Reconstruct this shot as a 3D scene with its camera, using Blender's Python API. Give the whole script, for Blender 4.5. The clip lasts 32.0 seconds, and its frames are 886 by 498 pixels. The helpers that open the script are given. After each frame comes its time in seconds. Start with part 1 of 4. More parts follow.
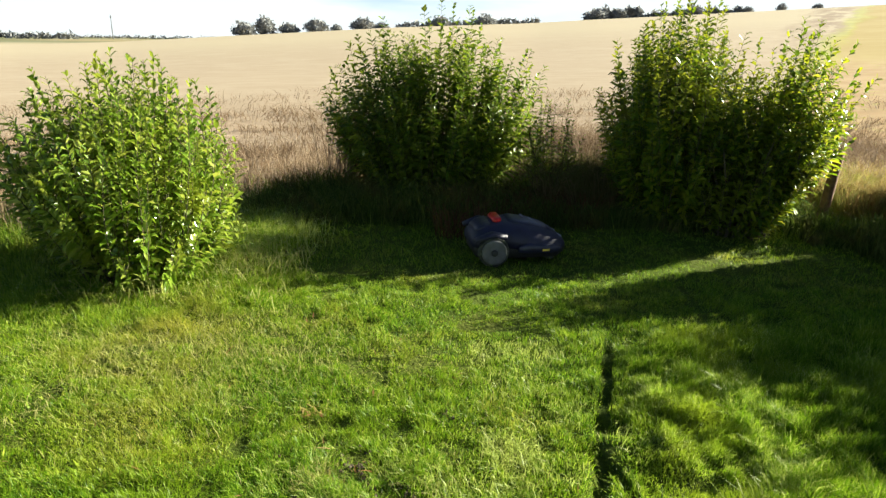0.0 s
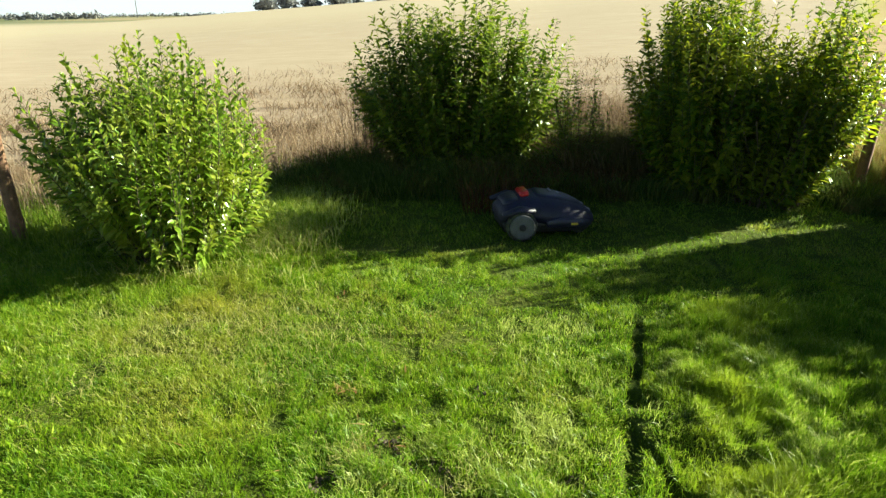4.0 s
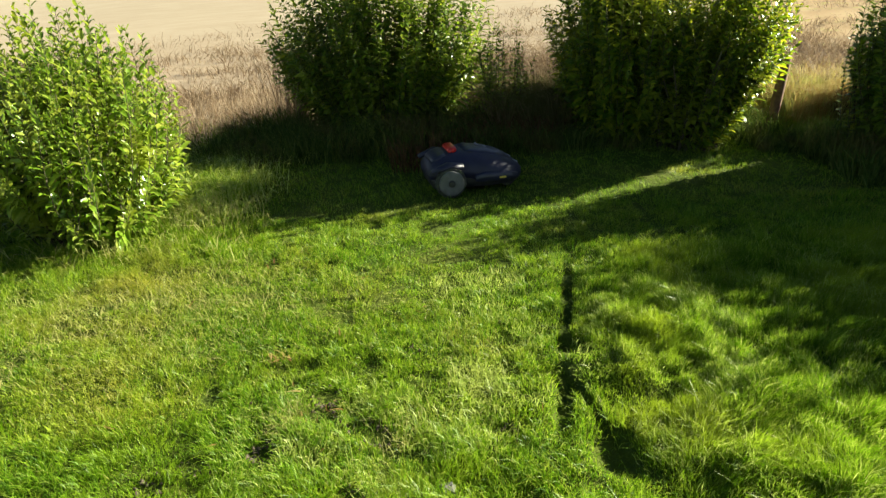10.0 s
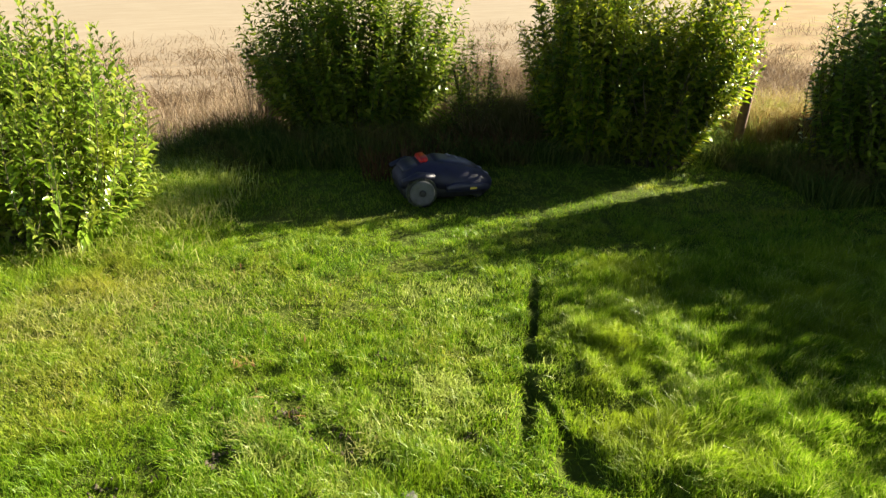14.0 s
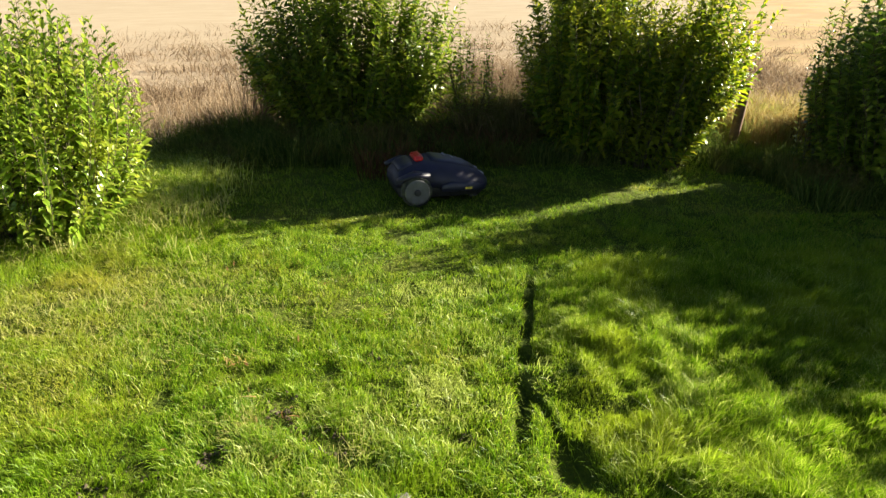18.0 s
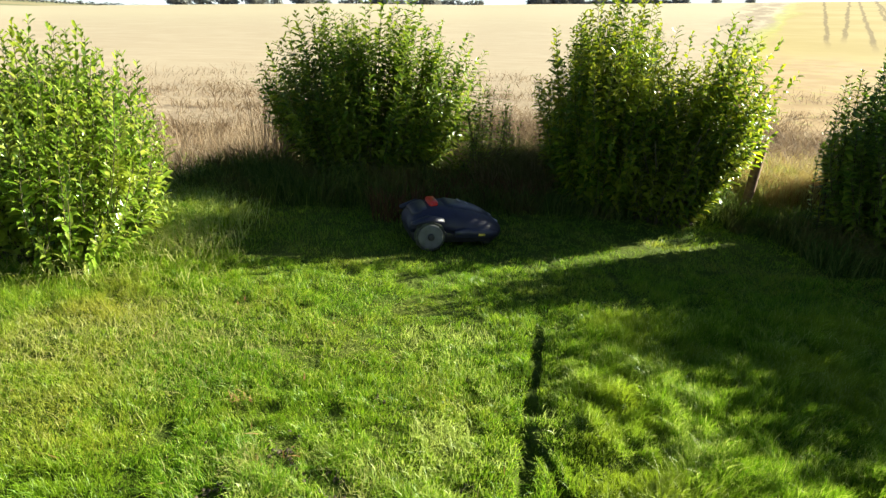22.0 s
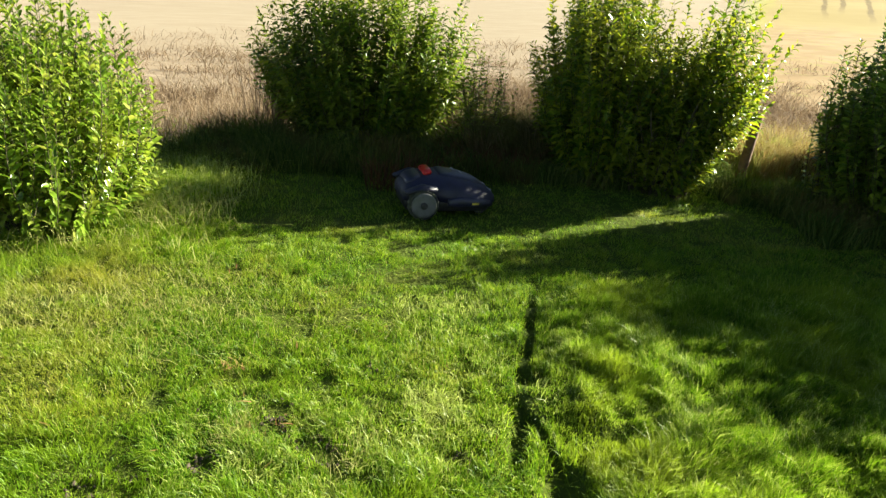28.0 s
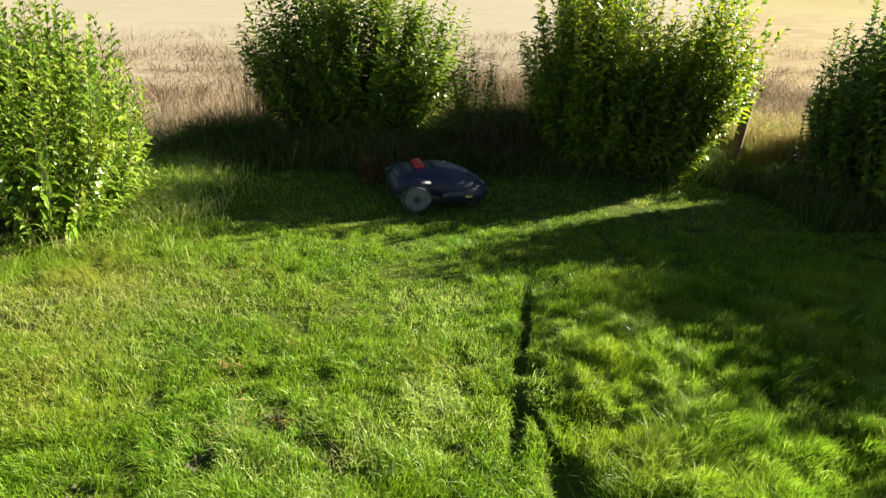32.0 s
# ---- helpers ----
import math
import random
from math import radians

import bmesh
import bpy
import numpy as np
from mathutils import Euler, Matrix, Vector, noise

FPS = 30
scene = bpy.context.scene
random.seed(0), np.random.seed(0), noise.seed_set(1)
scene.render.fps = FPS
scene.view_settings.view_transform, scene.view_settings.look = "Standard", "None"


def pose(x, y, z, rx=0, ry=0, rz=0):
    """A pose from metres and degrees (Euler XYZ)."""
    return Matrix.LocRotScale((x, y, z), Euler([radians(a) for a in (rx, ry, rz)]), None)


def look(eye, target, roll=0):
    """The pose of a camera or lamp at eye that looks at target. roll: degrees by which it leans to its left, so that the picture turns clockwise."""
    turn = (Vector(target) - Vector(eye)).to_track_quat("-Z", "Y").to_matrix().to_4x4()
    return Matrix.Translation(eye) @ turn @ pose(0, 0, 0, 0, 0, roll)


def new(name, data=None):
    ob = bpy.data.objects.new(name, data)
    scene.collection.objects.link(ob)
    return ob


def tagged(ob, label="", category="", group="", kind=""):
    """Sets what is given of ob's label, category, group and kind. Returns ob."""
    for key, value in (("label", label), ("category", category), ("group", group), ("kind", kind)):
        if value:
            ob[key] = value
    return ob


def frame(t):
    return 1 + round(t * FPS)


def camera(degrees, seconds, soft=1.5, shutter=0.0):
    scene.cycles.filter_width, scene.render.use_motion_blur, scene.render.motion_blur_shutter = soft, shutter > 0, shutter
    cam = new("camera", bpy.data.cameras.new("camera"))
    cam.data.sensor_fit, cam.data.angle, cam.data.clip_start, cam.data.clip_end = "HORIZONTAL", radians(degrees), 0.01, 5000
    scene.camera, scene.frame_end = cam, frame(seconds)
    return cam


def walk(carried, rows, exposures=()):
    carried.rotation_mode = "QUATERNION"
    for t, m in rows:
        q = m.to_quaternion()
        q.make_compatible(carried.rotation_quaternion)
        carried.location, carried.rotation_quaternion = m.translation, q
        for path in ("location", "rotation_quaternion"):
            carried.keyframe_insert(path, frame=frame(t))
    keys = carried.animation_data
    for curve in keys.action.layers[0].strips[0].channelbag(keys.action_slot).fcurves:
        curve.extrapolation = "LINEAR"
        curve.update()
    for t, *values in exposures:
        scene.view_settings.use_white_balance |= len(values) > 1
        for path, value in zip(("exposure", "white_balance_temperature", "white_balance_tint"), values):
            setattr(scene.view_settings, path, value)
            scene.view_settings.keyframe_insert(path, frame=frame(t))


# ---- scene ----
cam = camera(66.0, 32.0, soft=1.4)
PATH = [
    (0, (0.106, 0.026, 1.5), (0.02, 1.937, 0.917), 0.8),
    (0.5, (0.111, 0.023, 1.501), (0.027, 1.934, 0.916), 1.0),
    (1, (0.106, 0.029, 1.493), (0.037, 1.933, 0.885), 1.7),
    (1.5, (0.106, 0.035, 1.489), (0.048, 1.926, 0.841), 1.2),
    (2, (0.104, 0.04, 1.486), (0.016, 1.926, 0.826), 0.7),
    (2.5, (0.107, 0.044, 1.494), (0.007, 1.942, 0.872), 1.5),
    (4.5, (0.091, 0.009, 1.529), (-0.074, 1.885, 0.857), -1.5),
    (5, (0.111, 0.004, 1.524), (0.001, 1.879, 0.837), -1.9),
    (5.5, (0.12, 0.01, 1.523), (0.062, 1.871, 0.794), -2.9),
    (6, (0.124, 0.012, 1.514), (0.097, 1.863, 0.758), -3.1),
    (6.5, (0.12, 0.016, 1.519), (0.091, 1.854, 0.732), -2.5),
    (7, (0.123, 0.025, 1.51), (0.097, 1.863, 0.723), -2.4),
    (7.5, (0.125, 0.019, 1.51), (0.094, 1.856, 0.721), -2.8),
    (8, (0.136, 0.014, 1.51), (0.113, 1.848, 0.713), -2.8),
    (8.5, (0.144, 0.019, 1.512), (0.127, 1.854, 0.717), -3.3),
    (9, (0.154, 0.024, 1.512), (0.135, 1.861, 0.72), -3.5),
    (9.5, (0.156, 0.022, 1.516), (0.163, 1.864, 0.737), -3.4),
    (10, (0.152, 0.027, 1.519), (0.162, 1.871, 0.743), -2.8),
    (10.5, (0.148, 0.026, 1.52), (0.172, 1.872, 0.752), -2.3),
    (11, (0.142, 0.021, 1.514), (0.168, 1.878, 0.77), -1.8),
    (11.5, (0.147, 0.029, 1.507), (0.212, 1.89, 0.776), -1.1),
    (12, (0.145, 0.033, 1.503), (0.258, 1.881, 0.746), -0.1),
    (12.5, (0.155, 0.032, 1.507), (0.309, 1.878, 0.755), -0.9),
    (13, (0.161, 0.029, 1.51), (0.3, 1.877, 0.758), -0.7),
    (13.5, (0.155, 0.02, 1.515), (0.273, 1.872, 0.77), -0.6),
    (14, (0.156, 0.018, 1.512), (0.256, 1.871, 0.764), -0.2),
    (14.5, (0.153, 0.016, 1.512), (0.272, 1.873, 0.779), 0.3),
    (16.5, (0.16, 0.034, 1.509), (0.284, 1.887, 0.766), -0.1),
    (17, (0.153, 0.037, 1.507), (0.267, 1.89, 0.763), 0.3),
    (17.5, (0.15, 0.043, 1.502), (0.271, 1.89, 0.744), 0.7),
    (18, (0.147, 0.035, 1.509), (0.267, 1.885, 0.759), 0.6),
    (18.5, (0.144, 0.019, 1.513), (0.255, 1.886, 0.805), 0.7),
    (19, (0.146, 0.016, 1.509), (0.262, 1.887, 0.81), 0.4),
    (19.5, (0.143, 0.013, 1.52), (0.26, 1.882, 0.816), 0.1),
    (20, (0.15, 0.029, 1.522), (0.288, 1.908, 0.854), 1.6),
    (20.5, (0.15, 0.015, 1.527), (0.263, 1.912, 0.905), 2.5),
    (21, (0.143, 0.047, 1.519), (0.211, 1.943, 0.885), 2.7),
    (21.5, (0.143, 0.026, 1.524), (0.216, 1.925, 0.902), 2.7),
    (22, (0.137, 0.026, 1.518), (0.226, 1.922, 0.889), 3.2),
    (22.5, (0.139, 0.023, 1.521), (0.249, 1.918, 0.891), 3.2),
    (23, (0.14, 0.03, 1.516), (0.26, 1.919, 0.871), 3.2),
    (23.5, (0.145, 0.031, 1.514), (0.257, 1.913, 0.848), 3.4),
    (24, (0.148, 0.04, 1.513), (0.25, 1.916, 0.826), 3.2),
    (24.5, (0.142, 0.029, 1.518), (0.234, 1.907, 0.839), 3.2),
    (25, (0.137, 0.033, 1.507), (0.235, 1.912, 0.829), 3.1),
    (25.5, (0.138, 0.04, 1.505), (0.241, 1.918, 0.826), 3.2),
    (27.5, (0.138, 0.045, 1.502), (0.257, 1.913, 0.796), 3.4),
    (28, (0.135, 0.048, 1.505), (0.249, 1.914, 0.794), 3.8),
    (28.5, (0.141, 0.046, 1.505), (0.255, 1.913, 0.799), 2.9),
    (29, (0.146, 0.041, 1.516), (0.273, 1.911, 0.819), 2.3),
    (29.5, (0.158, 0.036, 1.524), (0.287, 1.916, 0.853), 1.9),
    (30, (0.161, 0.034, 1.527), (0.283, 1.938, 0.927), 2.3),
    (30.5, (0.152, 0.034, 1.537), (0.285, 1.937, 0.936), 0.9),
    (31, (0.147, 0.023, 1.528), (0.226, 1.912, 0.875), -0.8),
    (31.5, (0.138, 0.03, 1.514), (0.252, 1.895, 0.803), 2.2),
    (32, (0.141, 0.048, 1.506), (0.269, 1.906, 0.777), 2.5),
]

# ---------------------------------------------------------------- light
SUN_AZ, SUN_EL = 66.0, 22.5      # degrees, azimuth from +y towards +x
EXPOSURES = [(0, 1.9, 6500, 2), (2, 1.94, 6500, -5), (5, 1.91, 6500, -7), (8, 1.92, 6500, -7), (10, 1.97, 6700, -3), (13, 2.04, 6900, 4), (18, 2.09, 7000, 5), (21, 2.12, 6900, 3), (22.5, 2.1, 6300, -6), (25.5, 2.04, 6200, -13), (27.5, 2.07, 6500, -3), (30, 2.1, 6900, 1), (31, 2.06, 6500, -3), (32, 2.04, 6500, -3)]
world = bpy.data.worlds.new("sky")
scene.world = world
world.use_nodes = True
wn, wl = world.node_tree.nodes, world.node_tree.links
sky = wn.new("ShaderNodeTexSky")
sky.sky_type = "NISHITA"
sky.sun_disc = False
sky.sun_elevation, sky.sun_rotation = radians(SUN_EL), radians(SUN_AZ)
sky.air_density, sky.dust_density = 0.3, 0.3
cloud_map = wn.new("ShaderNodeMapping")
cloud_map.inputs["Scale"].default_value = (1.0, 1.0, 5.0)
cloud_co = wn.new("ShaderNodeTexCoord")
wl.new(cloud_co.outputs["Generated"], cloud_map.inputs["Vector"])
cloud_noise = wn.new("ShaderNodeTexNoise")
cloud_noise.inputs["Scale"].default_value = 3.2
cloud_noise.inputs["Detail"].default_value = 6.0
wl.new(cloud_map.outputs["Vector"], cloud_noise.inputs["Vector"])
cloud_ramp = wn.new("ShaderNodeValToRGB")
cloud_ramp.color_ramp.elements[0].position = 0.24
cloud_ramp.color_ramp.elements[1].position = 0.50
wl.new(cloud_noise.outputs["Fac"], cloud_ramp.inputs["Fac"])
cloud_mix = wn.new("ShaderNodeMixRGB")
cloud_mix.inputs["Color2"].default_value = (5.0, 5.2, 5.5, 1)
cloud_sep = wn.new("ShaderNodeSeparateXYZ")
wl.new(cloud_co.outputs["Generated"], cloud_sep.inputs[0])
cloud_low = wn.new("ShaderNodeMapRange")     # a bank of cloud towards the horizon, clear above
cloud_low.inputs["From Min"].default_value, cloud_low.inputs["From Max"].default_value = 0.30, 0.06
wl.new(cloud_sep.outputs[2], cloud_low.inputs["Value"])
cloud_fac = wn.new("ShaderNodeMath")
cloud_fac.operation = "MULTIPLY"
wl.new(cloud_low.outputs["Result"], cloud_fac.inputs[0])
wl.new(cloud_ramp.outputs["Color"], cloud_fac.inputs[1])
wl.new(cloud_fac.outputs[0], cloud_mix.inputs["Fac"])
wl.new(sky.outputs["Color"], cloud_mix.inputs["Color1"])
wl.new(cloud_mix.outputs["Color"], wn["Background"].inputs["Color"])
wn["Background"].inputs["Strength"].default_value = 0.056
sun = new("sun", bpy.data.lights.new("sun", "SUN"))
sun.data.energy, sun.data.angle, sun.data.color = 4.9, radians(0.53), (1.0, 0.92, 0.78)
SUN_WAY = Vector((math.sin(radians(SUN_AZ)) * math.cos(radians(SUN_EL)), math.cos(radians(SUN_AZ)) * math.cos(radians(SUN_EL)), math.sin(radians(SUN_EL))))
sun.matrix_world = look(SUN_WAY * 50, (0, 0, 0))
walk(cam, [(t, look(eye, target, roll)) for t, eye, target, roll in PATH], EXPOSURES)

# ---------------------------------------------------------------- helpers
rng = np.random.default_rng(7)


class Nodes:
    """A short way to write a material's node tree."""

    def __init__(self, name):
        self.mat = bpy.data.materials.new(name)
        self.mat.use_nodes = True
        self.tree = self.mat.node_tree
        self.bsdf = self.tree.nodes["Principled BSDF"]
        self.out = self.tree.nodes["Material Output"]

    def put(self, socket, value):
        if isinstance(value, bpy.types.NodeSocket):
            self.tree.links.new(value, socket)
        elif value is not None:
            socket.default_value = value

    def node(self, kind, **inputs):
        n = self.tree.nodes.new(kind)
        for key, value in inputs.items():
            self.put(n.inputs[key], value)
        return n

    def math(self, op, a, b=None, c=None):
        n = self.tree.nodes.new("ShaderNodeMath")
        n.operation = op
        for i, v in enumerate((a, b, c)):
            self.put(n.inputs[i], v)
        return n.outputs[0]

    def step(self, v, low, high):
        n = self.tree.nodes.new("ShaderNodeMapRange")
        n.interpolation_type = "SMOOTHSTEP"
        self.put(n.inputs["Value"], v)
        self.put(n.inputs["From Min"], low)
        self.put(n.inputs["From Max"], high)
        return n.outputs["Result"]

    def noise(self, scale, detail=3.0, vector=None, rough=0.55):
        n = self.node("ShaderNodeTexNoise", Scale=scale, Detail=detail, Roughness=rough)
        self.put(n.inputs["Vector"], vector if vector is not None else self.place())
        return n.outputs["Fac"]

    def place(self):
        return self.node("ShaderNodeNewGeometry").outputs["Position"]

    def mix(self, fac, a, b):
        n = self.tree.nodes.new("ShaderNodeMixRGB")
        self.put(n.inputs["Fac"], fac)
        for key, v in (("Color1", a), ("Color2", b)):
            self.put(n.inputs[key], (*v, 1) if isinstance(v, tuple) else v)
        return n.outputs["Color"]

    def ramp(self, fac, *stops):
        n = self.tree.nodes.new("ShaderNodeValToRGB")
        el = n.color_ramp.elements
        while len(el) < len(stops):
            el.new(0.5)
        for e, (pos, col) in zip(el, stops):
            e.position, e.color = pos, (*col, 1)
        self.put(n.inputs["Fac"], fac)
        return n.outputs["Color"]

    def bump(self, height, strength, distance):
        n = self.node("ShaderNodeBump", Height=height, Strength=strength, Distance=distance)
        self.put(self.bsdf.inputs["Normal"], n.outputs["Normal"])
        return n.outputs["Normal"]


def leaf_material(name, dark, mid, pale, gloss=0.45, through_light=0.45, patch=1.5, patch_colour=None, sheen=0.3, through_tint=(1.0, 1.0, 1.0)):
    """Thin green or dry matter: a coat with some gloss, and light that passes through it."""
    n = Nodes(name)
    info = n.node("ShaderNodeNewGeometry")
    colour = n.ramp(info.outputs["Random Per Island"], (0.0, dark), (0.5, mid), (1.0, pale))
    spots = n.noise(patch, 4.0)
    if patch_colour:
        colour = n.mix(n.step(spots, 0.48, 0.68), colour, patch_colour)
    colour = n.mix(n.math("MULTIPLY", n.noise(patch * 9, 2.0), 0.35), colour, dark)
    n.put(n.bsdf.inputs["Base Color"], colour)
    n.bsdf.inputs["Roughness"].default_value = gloss
    n.bsdf.inputs["Specular IOR Level"].default_value = sheen
    glow = n.node("ShaderNodeBsdfTranslucent", Color=n.mix(1.0, colour, colour))
    tint = n.tree.nodes.new("ShaderNodeMixRGB")
    tint.blend_type = "MULTIPLY"
    tint.inputs["Fac"].default_value = 1.0
    n.put(tint.inputs["Color1"], colour)
    tint.inputs["Color2"].default_value = (*through_tint, 1)
    n.put(glow.inputs["Color"], tint.outputs["Color"])
    both = n.node("ShaderNodeMixShader", Fac=through_light)
    n.tree.links.new(n.bsdf.outputs[0], both.inputs[1])
    n.tree.links.new(glow.outputs[0], both.inputs[2])
    n.tree.links.new(both.outputs[0], n.out.inputs["Surface"])
    return n.mat


def plain_material(name, colour, worn, rough, metal=0.0, scale=30.0, relief=0.0):
    n = Nodes(name)
    n.put(n.bsdf.inputs["Base Color"], n.mix(n.step(n.noise(scale, 5.0), 0.35, 0.75), colour, worn))
    n.put(n.bsdf.inputs["Roughness"], n.math("ADD", rough - 0.1, n.math("MULTIPLY", n.noise(scale * 2.3, 3.0), 0.2)))
    n.bsdf.inputs["Metallic"].default_value = metal
    if relief:
        n.bump(n.noise(scale * 4, 4.0), 0.5, relief)
    return n.mat


def mesh_from(name, verts, tris, materials, slots=None, smooth=False):
    """A mesh of triangles from numpy arrays."""
    me = bpy.data.meshes.new(name)
    verts, tris = np.asarray(verts, np.float32), np.asarray(tris, np.int32)
    me.vertices.add(len(verts))
    me.vertices.foreach_set("co", verts.ravel())
    me.loops.add(tris.size)
    me.loops.foreach_set("vertex_index", tris.ravel())
    me.polygons.add(len(tris))
    me.polygons.foreach_set("loop_start", np.arange(0, tris.size, 3, dtype=np.int32))
    for m in materials:
        me.materials.append(m)
    if slots is not None:
        me.polygons.foreach_set("material_index", np.asarray(slots, np.int32))
    if smooth:
        me.polygons.foreach_set("use_smooth", np.ones(len(tris), bool))
    me.update(calc_edges=True)
    return me


def part(name, bm, material, parent, label="", smooth=True):
    """Links a bmesh as one mesh object under a thing or a part."""
    me = bpy.data.meshes.new(name)
    if smooth:
        for f in bm.faces:
            f.smooth = True
    bm.to_mesh(me)
    bm.free()
    me.materials.append(material)
    ob = new(name, me)
    ob.parent = parent
    return tagged(ob, label) if label else ob


def thing(name, m, label, category, group="", kind=""):
    ob = new(name)
    ob.matrix_world = m
    return tagged(ob, label, category, group, kind)


# ---------------------------------------------------------------- the lie of the land
AZ = (-180, -90, -60, -34.7, -27.6, -20, -6.6, 4.2, 9, 19, 27, 36, 60, 100, 180)
EL = (-0.8, -0.8, -0.8, -0.66, -0.37, 0.14, 1.01, 1.47, 1.78, 2.3, 2.7, 3.1, 3.3, -0.8, -0.8)
CREST = 220.0
HOLLOWS = ((-0.31, 2.10, 0.065), (-0.30, 2.23, 0.045), (-0.14, 2.02, 0.065), (-0.09, 1.98, 0.045), (-0.49, 1.92, 0.05), (-0.71, 1.87, 0.04), (-0.17, 1.67, 0.055), (-0.82, 1.77, 0.04), (-0.58, 2.21, 0.03), (0.0, 2.55, 0.03), (0.34, 1.99, 0.035))


LATTICE = np.random.default_rng(3).uniform(-1, 1, (64, 64))


def patchy(x, y, seed=0.0):
    """Smooth random patches about one unit across, -1 to 1."""
    x, y = np.asarray(x, float) + 7.3 * seed + 200, np.asarray(y, float) + 3.1 * seed + 200
    i, j = np.floor(x).astype(int), np.floor(y).astype(int)
    u, v = x - i, y - j
    u, v = u * u * (3 - 2 * u), v * v * (3 - 2 * v)
    i, j, k, l = i % 64, j % 64, (i + 1) % 64, (j + 1) % 64
    return (LATTICE[i, j] * (1 - u) + LATTICE[k, j] * u) * (1 - v) + (LATTICE[i, l] * (1 - u) + LATTICE[k, l] * u) * v


def waves(x, y, seed=0.0):
    """Patches of mixed sizes, about -1 to 1."""
    return 0.75 * patchy(x, y, seed) + 0.45 * patchy(2.3 * x + 0.7 * y, 2.3 * y - 0.7 * x, seed + 1) + 0.3 * patchy(5.1 * x, 5.1 * y, seed + 2)


def margin_y(x):
    """y of the line where the rank grass gives way to the field."""
    return np.interp(x, (-12, -6, -3.35, -2.2, -1, 1, 3.3, 5, 9, 14), (2.0, 4.2, 5.0, 6.45, 7.15, 7.1, 6.7, 6.35, 5.0, 2.0))


def mown_edge(y):
    """x of the line between the mown lawn and the long grass."""
    return np.where(y > 2.42, 0.65 + (y - 2.46) * 0.214, 0.642 + (2.42 - y) * 0.22) + 0.008 * np.sin(9 * y) + 0.006 * np.sin(23 * y)


def rut(x, y):
    """1 in the narrow rut along the mown edge."""
    line = np.abs(x - (0.653 + (y - 2.46) * 0.205 + 0.006 * np.sin(14 * y))) / np.where(y > 2.36, 0.028 + 0.006 * np.sin(11 * y), np.clip(0.036 - 0.05 * (2.1 - y), 0.02, 0.036))
    ends = np.clip((y - 1.93) / 0.1, 0, 1) * np.clip((3.34 - y) / 0.1, 0, 1) * np.where(np.abs(y - 2.37) < 0.04, 0.0, 1.0)
    wedge = np.hypot((x - 0.705 - (1.84 - y) * 0.1) / 0.070, (y - 1.84) / 0.105)
    taper = np.abs(x - 0.655 - (2.24 - y) * 0.19) / 0.02 + np.where((y > 1.9) & (y < 2.27), 0.0, 9.0)
    return np.maximum.reduce([np.clip(1.25 - line, 0, 1) * ends, np.clip(1.5 - wedge, 0, 1), np.clip(1.25 - taper, 0, 1)])


def longness(x, y):
    """0 on the mown lawn, 1 in the long grass."""
    side = np.clip((x - mown_edge(y)) / 0.03, 0, 1)
    back = np.clip((3.62 + 0.04 * x - y) / 0.6, 0, 1)
    return side * back * np.clip((y - 0.8) / 0.5, 0, 1) * np.clip((3.6 - x) / 0.8, 0, 1)


def gaps(x, y):
    """1 in the small bare dips between the tufts of the lawn."""
    return np.clip((patchy(8.5 * x, 8.5 * y, 12.0) + 0.35 * patchy(3 * x, 3 * y, 13.0) - 0.62) / 0.25, 0, 1)


def height(x, y):
    x, y = np.asarray(x, float), np.asarray(y, float)
    r = np.hypot(x, y)
    el = np.interp(np.degrees(np.arctan2(x, y)), AZ, EL)
    top = 1.5 + CREST * np.tan(np.radians(el))
    up = np.clip((r - 12) / (CREST - 12), 0, 1) * top
    far = np.maximum(top - (r - CREST) * 0.035, np.minimum(top, -2.0))
    z = np.where(r < CREST, up, far)
    near = np.clip((9 - r) / 4, 0, 1)
    z = z + near * 0.016 * waves(1.3 * x, 1.3 * y)
    for hx, hy, hr in HOLLOWS:
        z = z - 0.03 * np.clip(1.3 - np.hypot(x - hx, (y - hy) * 1.4) / hr, 0, 1)
    z = z - near * 0.012 * gaps(x, y)
    z = z + longness(x, y) * np.clip((x - mown_edge(y)) / 0.22, 0.1, 1) * (0.025 + 0.032 * waves(1.9 * x, 2.8 * y, 6.0)) - 0.05 * rut(x, y)
    z = z + 0.02 * np.exp(-((x - 0.65) / 0.07) ** 2 - ((y - 2.40) / 0.045) ** 2)
    return z


